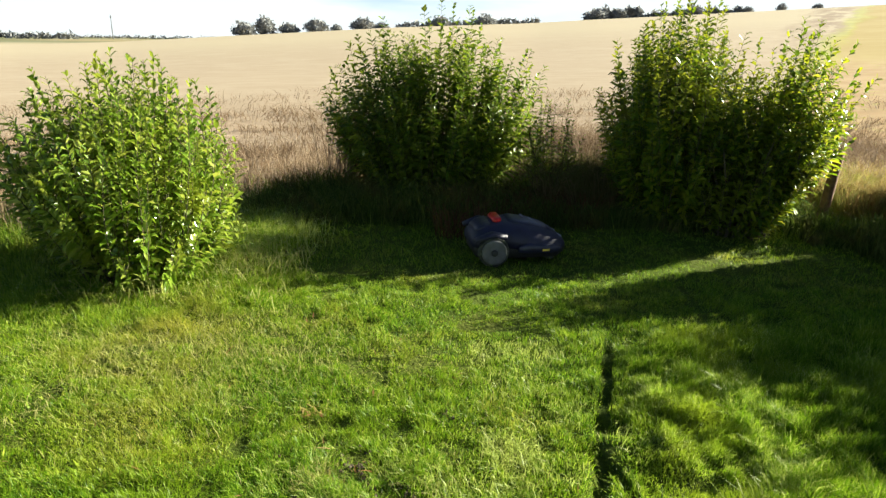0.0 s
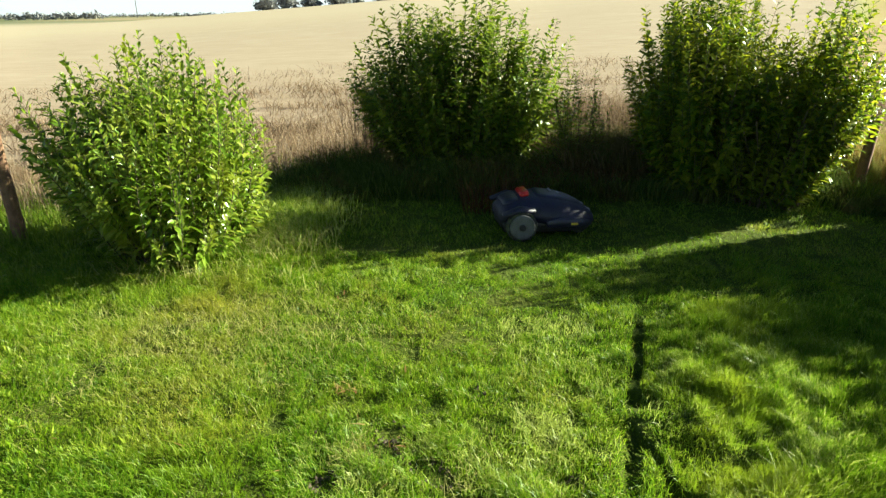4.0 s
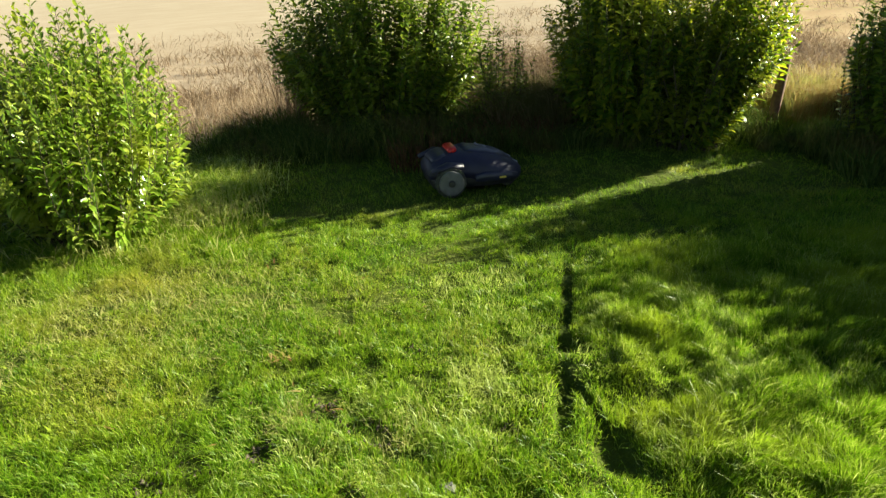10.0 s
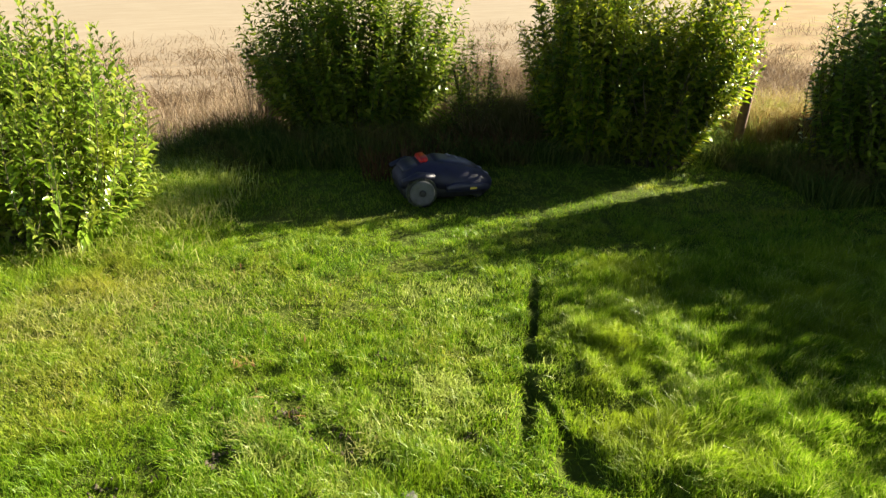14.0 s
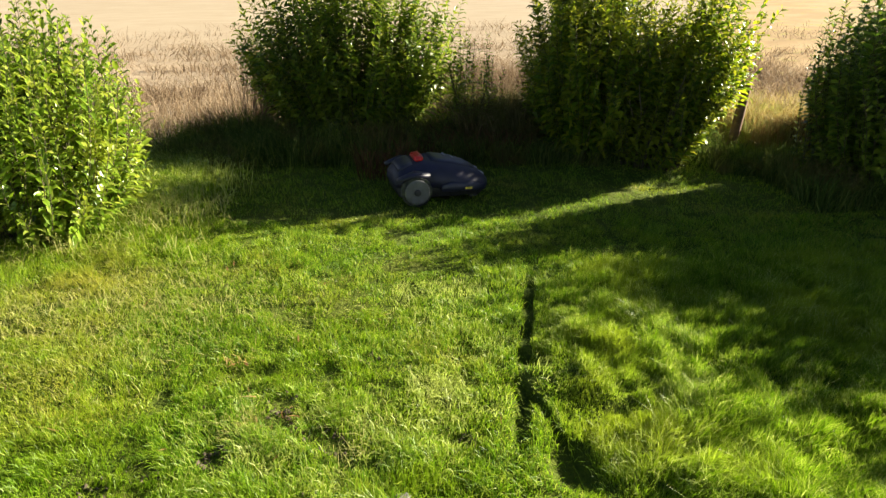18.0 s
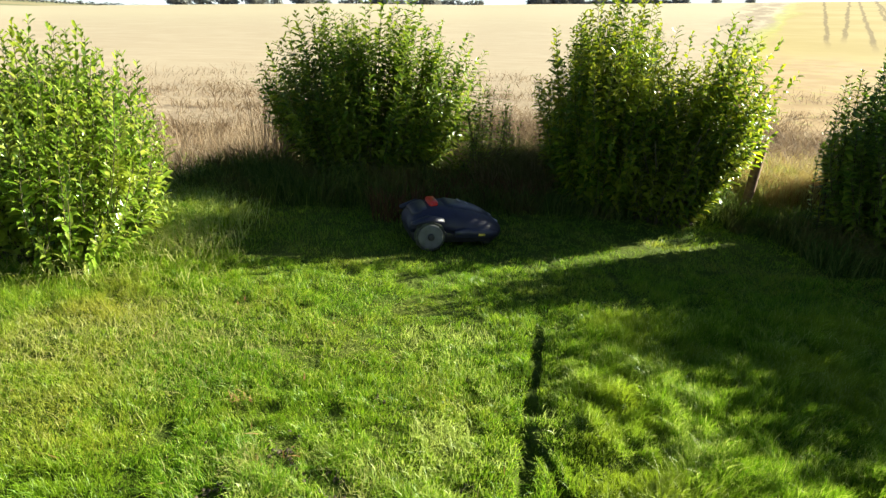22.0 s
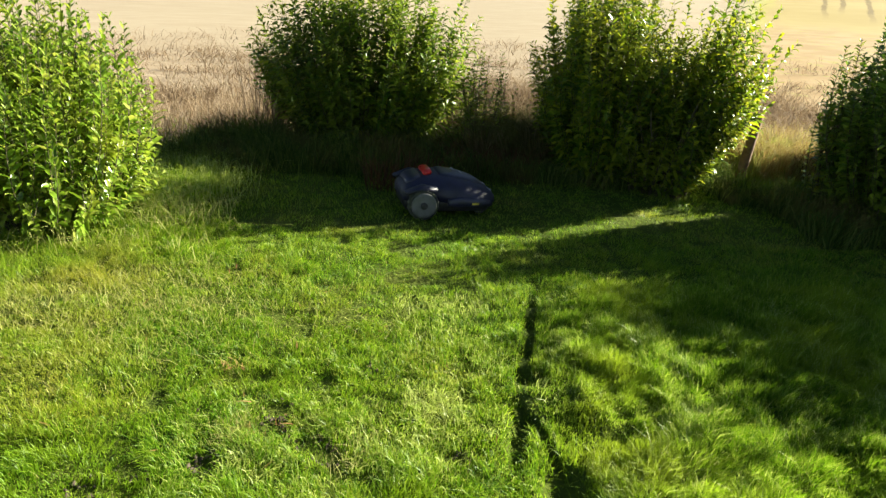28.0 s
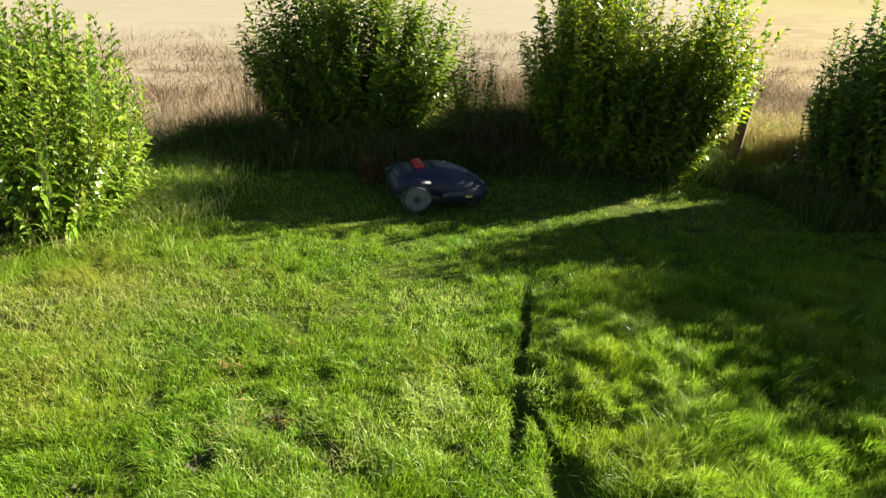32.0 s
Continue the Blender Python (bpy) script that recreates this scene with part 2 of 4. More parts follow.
# ---------------------------------------------------------------- materials
def ground_material():
    n = Nodes("ground_soil_and_stubble")
    co = n.place()
    sep = n.node("ShaderNodeSeparateXYZ", Vector=co)
    x, y = sep.outputs[0], sep.outputs[1]
    az = n.math("MULTIPLY", n.math("ARCTAN2", x, y), 180 / math.pi)
    r = n.math("SQRT", n.math("ADD", n.math("MULTIPLY", x, x), n.math("MULTIPLY", y, y)))
    big, mid, fine = n.noise(0.35, 4.0), n.noise(2.2, 5.0), n.noise(45.0, 4.0)
    # earth with dead thatch under the grass
    earth = n.mix(n.step(mid, 0.35, 0.7), (0.07, 0.11, 0.010), (0.12, 0.15, 0.02))
    earth = n.mix(n.math("MULTIPLY", fine, 0.6), earth, (0.04, 0.045, 0.010))
    # stubble, with drill rows, and straw paler in patches and farther out
    stretched = n.node("ShaderNodeMapping", Vector=co, Scale=(0.25, 1.6, 1.0), Rotation=(0, 0, 0.12))
    rows = n.noise(3.0, 6.0, stretched.outputs[0], 0.65)
    straw = n.ramp(rows, (0.25, (0.325, 0.255, 0.175)), (0.5, (0.38, 0.305, 0.215)), (0.75, (0.435, 0.358, 0.26)))
    straw = n.mix(n.math("MULTIPLY", n.step(big, 0.45, 0.7), 0.5), straw, (0.435, 0.362, 0.262))
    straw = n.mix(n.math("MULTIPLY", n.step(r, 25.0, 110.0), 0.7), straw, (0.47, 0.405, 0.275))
    near = n.step(r, 24.0, 7.5)
    straw = n.mix(n.math("MULTIPLY", n.math("MULTIPLY", near, 0.8), n.step(n.noise(5.0, 6.0, None, 0.75), 0.30, 0.62)), straw, (0.25, 0.18, 0.122))
    # golden field with wheel ruts, and the grass strip beside it
    gold = n.mix(n.step(n.noise(0.12, 4.0), 0.35, 0.65), (0.35, 0.265, 0.095), (0.41, 0.325, 0.135))
    gold = n.mix(n.math("MULTIPLY", n.noise(1.5, 5.0), 0.4), gold, (0.27, 0.19, 0.07))
    lag = n.math("MINIMUM", n.math("DIVIDE", 34.0, r), 2.0)
    polar = n.node("ShaderNodeCombineXYZ", X=n.math("MULTIPLY", az, 0.35), Y=n.math("MULTIPLY", n.math("LOGARITHM", n.math("ADD", r, 1.0), 2.718), 3.0))
    uneven = n.math("MULTIPLY", n.math("SUBTRACT", n.noise(1.0, 5.0, polar.outputs[0], 0.6), 0.5), 3.5)
    broken = n.step(n.noise(5.0, 4.0, polar.outputs[0], 0.7), 0.26, 0.46)
    wobble = n.math("MULTIPLY", n.math("SUBTRACT", n.noise(3.0, 3.0, polar.outputs[0]), 0.5), 0.5)
    for far_az, turn, start in ((29.15, 1.2, 33.0), (30.82, 0.45, 36.0), (31.1, 2.17, 31.0), (31.98, 2.84, 33.0), (31.9, 3.8, 38.0)):
        mid_az = n.math("ADD", n.math("MULTIPLY", lag, turn), far_az)
        off = n.math("ABSOLUTE", n.math("ADD", n.math("SUBTRACT", az, mid_az), wobble))
        width = n.math("ADD", n.math("MULTIPLY", lag, 0.15), 0.05)
        rut = n.math("SUBTRACT", 1.0, n.step(n.math("DIVIDE", off, width), 0.5, 1.4))
        rut = n.math("MULTIPLY", n.math("MULTIPLY", rut, broken), n.step(r, start, start * 1.3))
        gold = n.mix(n.math("MULTIPLY", rut, 0.85), gold, (0.15, 0.10, 0.035))
    edge = n.math("SUBTRACT", 28.7, n.math("MULTIPLY", lag, 2.7))
    ragged = n.math("SUBTRACT", n.math("ADD", az, uneven), edge)
    tan = n.mix(n.step(n.noise(1.3, 5.0), 0.35, 0.65), (0.34, 0.23, 0.115), (0.41, 0.295, 0.16))
    tan = n.mix(n.math("MULTIPLY", n.step(n.noise(2.6, 5.0, None, 0.7), 0.52, 0.66), 0.6), tan, (0.30, 0.29, 0.06))
    tan_in = n.math("MULTIPLY", n.step(n.math("ADD", az, uneven), 22.5, 26.5), n.step(n.math("ADD", r, uneven), 9.0, 15.0))
    land = n.mix(tan_in, straw, n.mix(n.step(n.math("ADD", r, n.math("MULTIPLY", uneven, 3.0)), 25.0, 33.0), tan, gold))
    land = n.mix(n.math("MULTIPLY", n.step(ragged, 0.1, -0.5), n.step(r, 24.0, 34.0)), land, straw)
    strip_w = n.math("ADD", n.math("MULTIPLY", lag, 1.1), 0.25)
    strip = n.step(n.math("DIVIDE", n.math("ABSOLUTE", n.math("ADD", ragged, 0.5)), strip_w), 1.25, 0.2)
    strip = n.math("MULTIPLY", strip, n.step(n.math("ADD", r, n.math("MULTIPLY", uneven, 2.0)), 22.0, 31.0))
    land = n.mix(n.math("MULTIPLY", strip, 0.6), land, n.mix(n.step(n.noise(0.5, 4.0), 0.35, 0.65), (0.27, 0.30, 0.035), (0.40, 0.39, 0.06)))
    weedy = n.math("MULTIPLY", n.step(n.math("ABSOLUTE", n.math("ADD", ragged, 2.4)), 2.6, 0.3), n.step(r, 30.0, 60.0))
    weedy = n.math("MULTIPLY", weedy, n.step(n.noise(2.2, 5.0, polar.outputs[0], 0.65), 0.40, 0.56))
    land = n.mix(n.math("MULTIPLY", weedy, 0.7), land, (0.22, 0.155, 0.11))
    far_land = n.step(r, 240.0, 600.0)
    land = n.mix(far_land, land, n.mix(n.step(n.noise(0.004, 3.0), 0.4, 0.6), (0.10, 0.13, 0.06), (0.30, 0.25, 0.14)))
    west = n.math("MULTIPLY", n.math("MAXIMUM", n.math("SUBTRACT", -1.0, x), 0.0), 0.8)
    east = n.math("MULTIPLY", n.math("MAXIMUM", n.math("SUBTRACT", x, 1.0), 0.0), 0.16)
    beyond = n.math("ADD", n.math("ADD", n.math("SUBTRACT", y, 7.0), west), east)
    field = n.step(n.math("ADD", beyond, n.math("MULTIPLY", n.math("SUBTRACT", mid, 0.5), 1.6)), -0.3, 0.5)
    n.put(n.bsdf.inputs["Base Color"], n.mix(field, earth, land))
    n.bsdf.inputs["Roughness"].default_value = 0.95
    n.bsdf.inputs["Specular IOR Level"].default_value = 0.1
    rough = n.math("ADD", n.math("MULTIPLY", fine, 0.4), n.noise(9.0, 5.0, None, 0.7))
    n.bump(n.math("MULTIPLY", rough, n.math("SUBTRACT", 1.0, n.math("MULTIPLY", field, n.step(r, 7.0, 14.0)))), 0.9, 0.06)
    return n.mat


M_GROUND = ground_material()
M_LAWN = leaf_material("mown_grass", (0.07, 0.16, 0.006), (0.265, 0.42, 0.012), (0.54, 0.61, 0.08), 0.40, 0.5, 1.1, (0.47, 0.46, 0.065), 0.32)
M_LUSH = leaf_material("lush_grass", (0.06, 0.15, 0.005), (0.18, 0.355, 0.010), (0.42, 0.54, 0.06), 0.40, 0.5, 1.6, (0.30, 0.42, 0.02), 0.3)
M_PALE_GRASS = leaf_material("pale_grass", (0.30, 0.38, 0.08), (0.46, 0.54, 0.11), (0.62, 0.66, 0.19), 0.40, 0.5, 3.0, None, 0.35)
M_LONG = leaf_material("long_grass", (0.07, 0.15, 0.005), (0.225, 0.39, 0.012), (0.47, 0.56, 0.08), 0.46, 0.54, 1.6, (0.35, 0.44, 0.03), 0.2)
M_VERGE = leaf_material("verge_grass", (0.08, 0.15, 0.012), (0.20, 0.30, 0.025), (0.40, 0.45, 0.10), 0.6, 0.5, 2.0, (0.32, 0.35, 0.07), 0.1)
# green set darker than the verge, with the hedge's shade in it
M_WEED = leaf_material("shaded_nettles_and_dock", (0.04, 0.07, 0.014), (0.10, 0.15, 0.024), (0.21, 0.24, 0.06), 0.75, 0.4, 2.0, (0.16, 0.13, 0.04), 0.06)
M_DRY = leaf_material("dry_grass", (0.24, 0.165, 0.095), (0.40, 0.30, 0.19), (0.54, 0.43, 0.30), 0.7, 0.4, 1.2, (0.30, 0.205, 0.12), 0.1)
M_TANGLE = leaf_material("weed_tangle", (0.08, 0.09, 0.02), (0.18, 0.14, 0.06), (0.34, 0.26, 0.14), 0.6, 0.45, 2.0, (0.12, 0.15, 0.03), 0.15)
M_STUBBLE = leaf_material("stubble_straw", (0.30, 0.23, 0.14), (0.44, 0.36, 0.23), (0.56, 0.47, 0.32), 0.7, 0.45, 0.8, (0.36, 0.27, 0.17), 0.1)
M_STRAW = leaf_material("lawn_straw", (0.32, 0.31, 0.09), (0.47, 0.45, 0.15), (0.58, 0.56, 0.22), 0.6, 0.45, 0.8, None, 0.15)
M_GOLD = leaf_material("golden_weeds", (0.27, 0.16, 0.05), (0.44, 0.35, 0.12), (0.56, 0.50, 0.20), 0.6, 0.5, 2.5, (0.34, 0.38, 0.08), 0.12)
M_SEED = leaf_material("reddish_seed_heads", (0.20, 0.10, 0.04), (0.34, 0.19, 0.08), (0.46, 0.32, 0.14), 0.7, 0.4, 3.0, (0.32, 0.30, 0.08), 0.1)
M_STALK = leaf_material("brown_stalks", (0.15, 0.10, 0.06), (0.26, 0.18, 0.11), (0.38, 0.29, 0.19), 0.7, 0.35, 2.0, None, 0.1)
M_RUST = leaf_material("rusty_dock", (0.07, 0.035, 0.016), (0.14, 0.075, 0.03), (0.22, 0.13, 0.055), 0.7, 0.3, 2.0, None, 0.1)
M_LEAF_A = leaf_material("shrub_leaf", (0.08, 0.15, 0.014), (0.245, 0.395, 0.03), (0.52, 0.58, 0.12), 0.28, 0.46, 2.5, (0.37, 0.44, 0.05), 0.6, (1.1, 1.0, 0.8))
M_LEAF_B = leaf_material("hedge_leaf", (0.06, 0.12, 0.012), (0.175, 0.29, 0.018), (0.40, 0.47, 0.06), 0.32, 0.52, 2.5, (0.25, 0.33, 0.03), 0.45, (1.1, 1.0, 0.8))
M_LEAF_C = leaf_material("hedge_leaf_yellowish", (0.06, 0.12, 0.010), (0.18, 0.295, 0.014), (0.45, 0.49, 0.04), 0.32, 0.55, 2.0, (0.31, 0.37, 0.03), 0.35, (1.15, 1.0, 0.8))
M_LEAF_D = leaf_material("corner_hedge_leaf", (0.06, 0.12, 0.012), (0.16, 0.27, 0.02), (0.33, 0.42, 0.05), 0.34, 0.45, 2.5, (0.23, 0.30, 0.025), 0.4)
M_SOIL = plain_material("bare_earth", (0.11, 0.085, 0.055), (0.06, 0.045, 0.03), 0.95, 0, 60, 0.003)
M_STONE = plain_material("grey_stone", (0.20, 0.19, 0.165), (0.12, 0.115, 0.10), 0.9, 0, 45, 0.003)
M_BARK = plain_material("shrub_bark", (0.10, 0.085, 0.04), (0.05, 0.042, 0.022), 0.85, 0, 40, 0.003)
M_POST = plain_material("weathered_post", (0.24, 0.135, 0.075), (0.13, 0.07, 0.04), 0.85, 0, 25, 0.004)
# distance haze is painted into this foliage as a pale grey
M_FAR_HAZED = leaf_material("hazed_far_foliage", (0.21, 0.22, 0.225), (0.28, 0.285, 0.28), (0.35, 0.355, 0.33), 0.6, 0.2, 0.05)

# ---------------------------------------------------------------- ground
def build_ground():
    rings = np.r_[np.arange(0.15, 9.0, 0.11), np.geomspace(9.2, 4500.0, 110)]
    seg = 300
    a = np.linspace(0, 2 * math.pi, seg, endpoint=False)
    x = np.r_[0.0, (rings[:, None] * np.sin(a)).ravel()] + 0.3
    y = np.r_[0.0, (rings[:, None] * np.cos(a)).ravel()] + 3.0
    v = np.stack([x, y, height(x, y)], 1)
    i = np.arange(seg)
    j = (i + 1) % seg
    tris = [np.stack([np.zeros(seg, int), 1 + j, 1 + i], 1)]
    for k in range(len(rings) - 1):
        p, q = 1 + k * seg, 1 + (k + 1) * seg
        tris += [np.stack([p + i, p + j, q + j], 1), np.stack([p + i, q + j, q + i], 1)]
    me = mesh_from("ground", v, np.concatenate(tris), [M_GROUND], smooth=True)
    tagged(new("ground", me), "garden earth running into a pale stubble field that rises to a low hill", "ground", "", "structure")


build_ground()


def blades(name, xy, tall, wide, material, label, lean=0.35, curl=0.35, wind=(0.0, 0.0), base=None, clump=0.25):
    """Grass blades of three triangles each at the given places, joined into one mesh."""
    n = len(xy)
    x, y = xy[:, 0], xy[:, 1]
    z = (height(x, y) if base is None else base) - 0.004
    turn = rng.uniform(0, 2 * math.pi, n)
    side = np.stack([np.cos(turn), np.sin(turn), np.zeros(n)], 1)
    way = rng.normal(0, 1, (n, 2)) * lean + np.asarray(wind)
    root = np.stack([x, y, z], 1)
    up = np.array([0, 0, 1.0])
    way = way + clump * np.stack([patchy(8 * x, 8 * y, 8.0), patchy(8 * x, 8 * y, 9.0)], 1)
    bend = np.concatenate([way, np.zeros((n, 1))], 1)
    tall = np.asarray(tall)[:, None] if np.ndim(tall) else np.full((n, 1), tall)
    wide = np.asarray(wide)[:, None] if np.ndim(wide) else np.full((n, 1), wide)
    mid = root + tall * (0.55 * up + 0.45 * bend)
    tip = root + tall * ((1.0 - curl * 0.5) * up + (1.0 + curl) * bend)
    v = np.stack([root - side * wide / 2, root + side * wide / 2, mid - side * wide * 0.42, mid + side * wide * 0.42, tip], 1).reshape(-1, 3)
    f = (np.arange(n)[:, None, None] * 5 + np.array([[0, 1, 3], [0, 3, 2], [2, 3, 4]])).reshape(-1, 3)
    return tagged(new(name, mesh_from(name, v, f, [material])), label, "grass", "", "stuff")


def scatter(n, x0, x1, y0, y1):
    return np.stack([rng.uniform(x0, x1, n), rng.uniform(y0, y1, n)], 1)


def in_view(p, margin=0.35):
    """Keeps what lies within the fan of ground that the walk overlooks."""
    x, y = p[:, 0] - 0.1, p[:, 1]
    a = np.arctan2(x, np.maximum(y, 0.01))
    soft = np.abs(rng.normal(0, 0.07, len(p)))
    return p[(a > -0.72 - margin * 0.2 - soft) & (a < 0.74 + margin * 0.2 + soft) & (y > 1.5 - 3 * soft)]


def lawn():
    p = in_view(np.concatenate([scatter(260000, -2.8, 2.8, 1.05, 3.0), scatter(165000, -3.8, 3.9, 3.0, 4.3), scatter(105000, -4.2, 6.0, 4.3, 6.2)]))
    x, y = p[:, 0], p[:, 1]
    is_long = rng.uniform(size=len(p)) < longness(x, y)
    mown = p[~is_long]
    x, y = mown[:, 0], mown[:, 1]
    keep = np.ones(len(mown), bool)
    for hx, hy, hr in HOLLOWS:
        keep &= (np.hypot(x - hx, (y - hy) * 1.2) > hr * 1.15) | (rng.uniform(size=len(mown)) < 0.3)
    keep &= rng.uniform(size=len(mown)) > 0.93 * np.clip(rut(x, y) * 1.6, 0, 1)
    mown = mown[keep]
    x, y = mown[:, 0], mown[:, 1]
    rank = np.clip((np.hypot(x + 2.05, y - 4.2) - 1.25) / -0.5, 0, 1) + np.clip((x + 2.3 + 0.3 * (y - 3)) / -0.6, 0, 1) * 0.7
    back = np.clip((y - margin_y(x) + 1.3) / 0.7, 0, 1)
    tall = 0.025 * (1 + 0.45 * waves(2.6 * x, 2.6 * y, 1.0) + (0.52 + 0.2 * np.clip(y - 2.8, 0, 1)) * patchy(13 * x, 13 * y)) * (1 - 0.35 * gaps(x, y)) * rng.uniform(0.6, 1.55, len(mown)) * (1 + 0.9 * np.clip(rank, 0, 1) + 2.0 * back)
    near_front = np.clip((2.6 - y) / 1.0, 0, 1) * np.clip((x + 0.9) / 0.6, 0, 1)
    tall = tall * (1 + 0.6 * near_front * (1 + 0.6 * patchy(6 * x, 6 * y, 15.0)))
    lush = 0.42 + 0.55 * waves(1.6 * x, 2.2 * y, 21.0) + 0.9 * np.clip((2.05 - y) / 0.2, 0, 1) * np.clip((-0.45 - x) / 0.3, 0, 1) - 0.55 * np.exp(-((x + 1.4) / 0.6) ** 2 - ((y - 3.0) / 0.6) ** 2)
    deep = rng.uniform(size=len(mown)) < np.clip(lush, 0.05, 0.95)
    wide = rng.uniform(0.0018, 0.0034, len(mown))
    blades("mown_lawn_grass", mown[~deep], tall[~deep], wide[~deep], M_LAWN, "short mown bright green lawn grass with pale dry patches", 0.42, 0.3, (-0.03, -0.05), clump=0.32)
    blades("lush_lawn_grass", mown[deep], tall[deep] * 1.12, wide[deep], M_LUSH, "short deep green lush grass mixed through the lawn", 0.38, 0.3, (-0.03, -0.05), clump=0.32)
    # the rest of the garden's grass, thinner
    p = scatter(90000, -8.0, 8.0, -5.0, 5.2)
    seen = np.arctan2(p[:, 0] - 0.1, np.maximum(p[:, 1], 0.01))
    p = p[((np.abs(seen - 0.01) > 0.72 + rng.normal(0, 0.06, len(p))) | (p[:, 1] < 1.35 + rng.normal(0, 0.12, len(p)))) & (p[:, 1] < margin_y(p[:, 0]))]
    blades("garden_grass", p, rng.uniform(0.03, 0.06, len(p)), rng.uniform(0.008, 0.014, len(p)), M_LAWN, "short green grass over the rest of the garden", 0.4, 0.3)
    p = in_view(np.concatenate([scatter(170000, 0.4, 2.9, 1.05, 2.6), scatter(110000, 0.6, 3.2, 2.6, 3.7)]))
    p = p[rng.uniform(size=len(p)) < longness(p[:, 0], p[:, 1]) * (1 - 0.95 * np.clip(rut(p[:, 0], p[:, 1]) * 1.6, 0, 1))]
    x, y = p[:, 0], p[:, 1]
    tall = 0.066 * (1 + 0.4 * waves(2.0 * x, 3.0 * y, 2.5) + 0.35 * patchy(10 * x, 10 * y) + 0.4 * patchy(19 * x, 17 * y, 24.0)) * rng.uniform(0.5, 1.35, len(p))
    tall = tall * np.clip(0.45 + 1.6 * (x - mown_edge(y)), 0.45, 1.0)
    tall = tall * (1 - 0.7 * np.exp(-((x - 0.74) / 0.12) ** 2 - ((y - 2.43) / 0.08) ** 2))
    blades("long_lawn_grass", p, tall, rng.uniform(0.0018, 0.0033, len(p)), M_LONG, "long unmown lush green grass beside the mown lawn", 0.26, 0.3, (0.02, -0.06))
    k = (rng.uniform(size=len(p)) < np.clip(0.15 + 0.3 * patchy(7 * x, 7 * y, 25.0) - 0.1 * (y - 2.0), 0.03, 1)) & (x - mown_edge(y) > 0.05)
    blades("long_pale_blades", p[k] + rng.normal(0, 0.006, (k.sum(), 2)), tall[k] * rng.uniform(0.95, 1.3, k.sum()), rng.uniform(0.0015, 0.0027, k.sum()), M_PALE_GRASS, "pale bleached blades among the long grass", 0.32, 0.4, (0.02, -0.06))


lawn()


def dead_tufts():
    """Pale dead straw and thatch caught in the lawn."""
    p = np.concatenate([rng.normal(c, s, (k, 2)) for c, s, k in (((-0.43, 2.10), (0.035, 0.05), 320), ((-0.02, 1.98), (0.05, 0.04), 90), ((-0.2, 2.1), (0.1, 0.05), 50), ((-0.62, 2.68), (0.04, 0.02), 30), ((-0.95, 2.95), (0.3, 0.2), 220),
                                                                 ((-1.9, 3.75), (0.25, 0.1), 120), ((0.1, 2.6), (0.16, 0.5), 200), ((-1.6, 2.6), (0.4, 0.3), 500), ((-1.3, 3.1), (0.5, 0.35), 3200), ((-2.0, 2.7), (0.5, 0.5), 700))])
    blades("dead_straw_tufts", p, rng.uniform(0.025, 0.06, len(p)), rng.uniform(0.002, 0.0035, len(p)), M_STRAW, "pale dead straw lying in the lawn", 0.8, 0.3)

    p = np.concatenate([scatter(26000, -0.62, 0.58, 1.25, 2.4), scatter(5000, 0.1, 0.75, 2.2, 3.3), scatter(4000, -2.6, -0.6, 2.5, 3.6)])
    p = p[rng.uniform(size=len(p)) < np.clip(0.25 + 0.9 * patchy(5 * p[:, 0], 5 * p[:, 1], 22.0), 0.04, 1) * (1 - np.clip(rut(p[:, 0], p[:, 1]) * 1.6, 0, 1))]
    for hx, hy, hr in HOLLOWS:
        p = p[np.hypot(p[:, 0] - hx, (p[:, 1] - hy) * 1.2) > hr * 1.2]
    blades("pale_lawn_grass", p, rng.uniform(0.022, 0.06, len(p)), rng.uniform(0.002, 0.0036, len(p)), M_PALE_GRASS, "pale bleached grass standing in the lawn", 0.4, 0.35, (-0.03, -0.05))

    p = np.concatenate([rng.normal((-0.56, 2.54), (0.04, 0.02), (26, 2)), rng.normal((-0.31, 2.12), (0.05, 0.03), (14, 2)), scatter(40, -1.8, 0.5, 1.9, 3.6)])
    blades("dead_leaf_scraps", p, rng.uniform(0.010, 0.019, len(p)), rng.uniform(0.006, 0.010, len(p)), M_SEED, "russet scraps of dead leaves lying in the lawn", 1.6, 0.1, base=height(p[:, 0], p[:, 1]) + 0.022)


def bare_soil():
    """Crumbs of earth in the scraped hollows of the lawn."""
    spots = np.concatenate([rng.normal((hx, hy), hr * 0.6, (int(1500 * hr), 2)) for hx, hy, hr in HOLLOWS])
    z = height(spots[:, 0], spots[:, 1]) + rng.uniform(0.0, 0.012, len(spots))
    c = np.concatenate([spots, z[:, None]], 1)
    size = rng.uniform(0.004, 0.011, len(c))
    corner = np.array([[1, 0, -0.4], [-0.5, 0.87, -0.4], [-0.5, -0.87, -0.4], [0, 0, 0.8]])
    v = (c[:, None] + size[:, None, None] * (corner + rng.normal(0, 0.25, (len(c), 4, 3)))).reshape(-1, 3)
    f = (np.arange(len(c))[:, None, None] * 4 + np.array([[0, 1, 3], [1, 2, 3], [2, 0, 3]])).reshape(-1, 3)
    tagged(new("soil_crumbs", mesh_from("soil_crumbs", v, f, [M_SOIL])), "brown crumbs of bare earth in hollows of the lawn", "soil", "", "stuff")


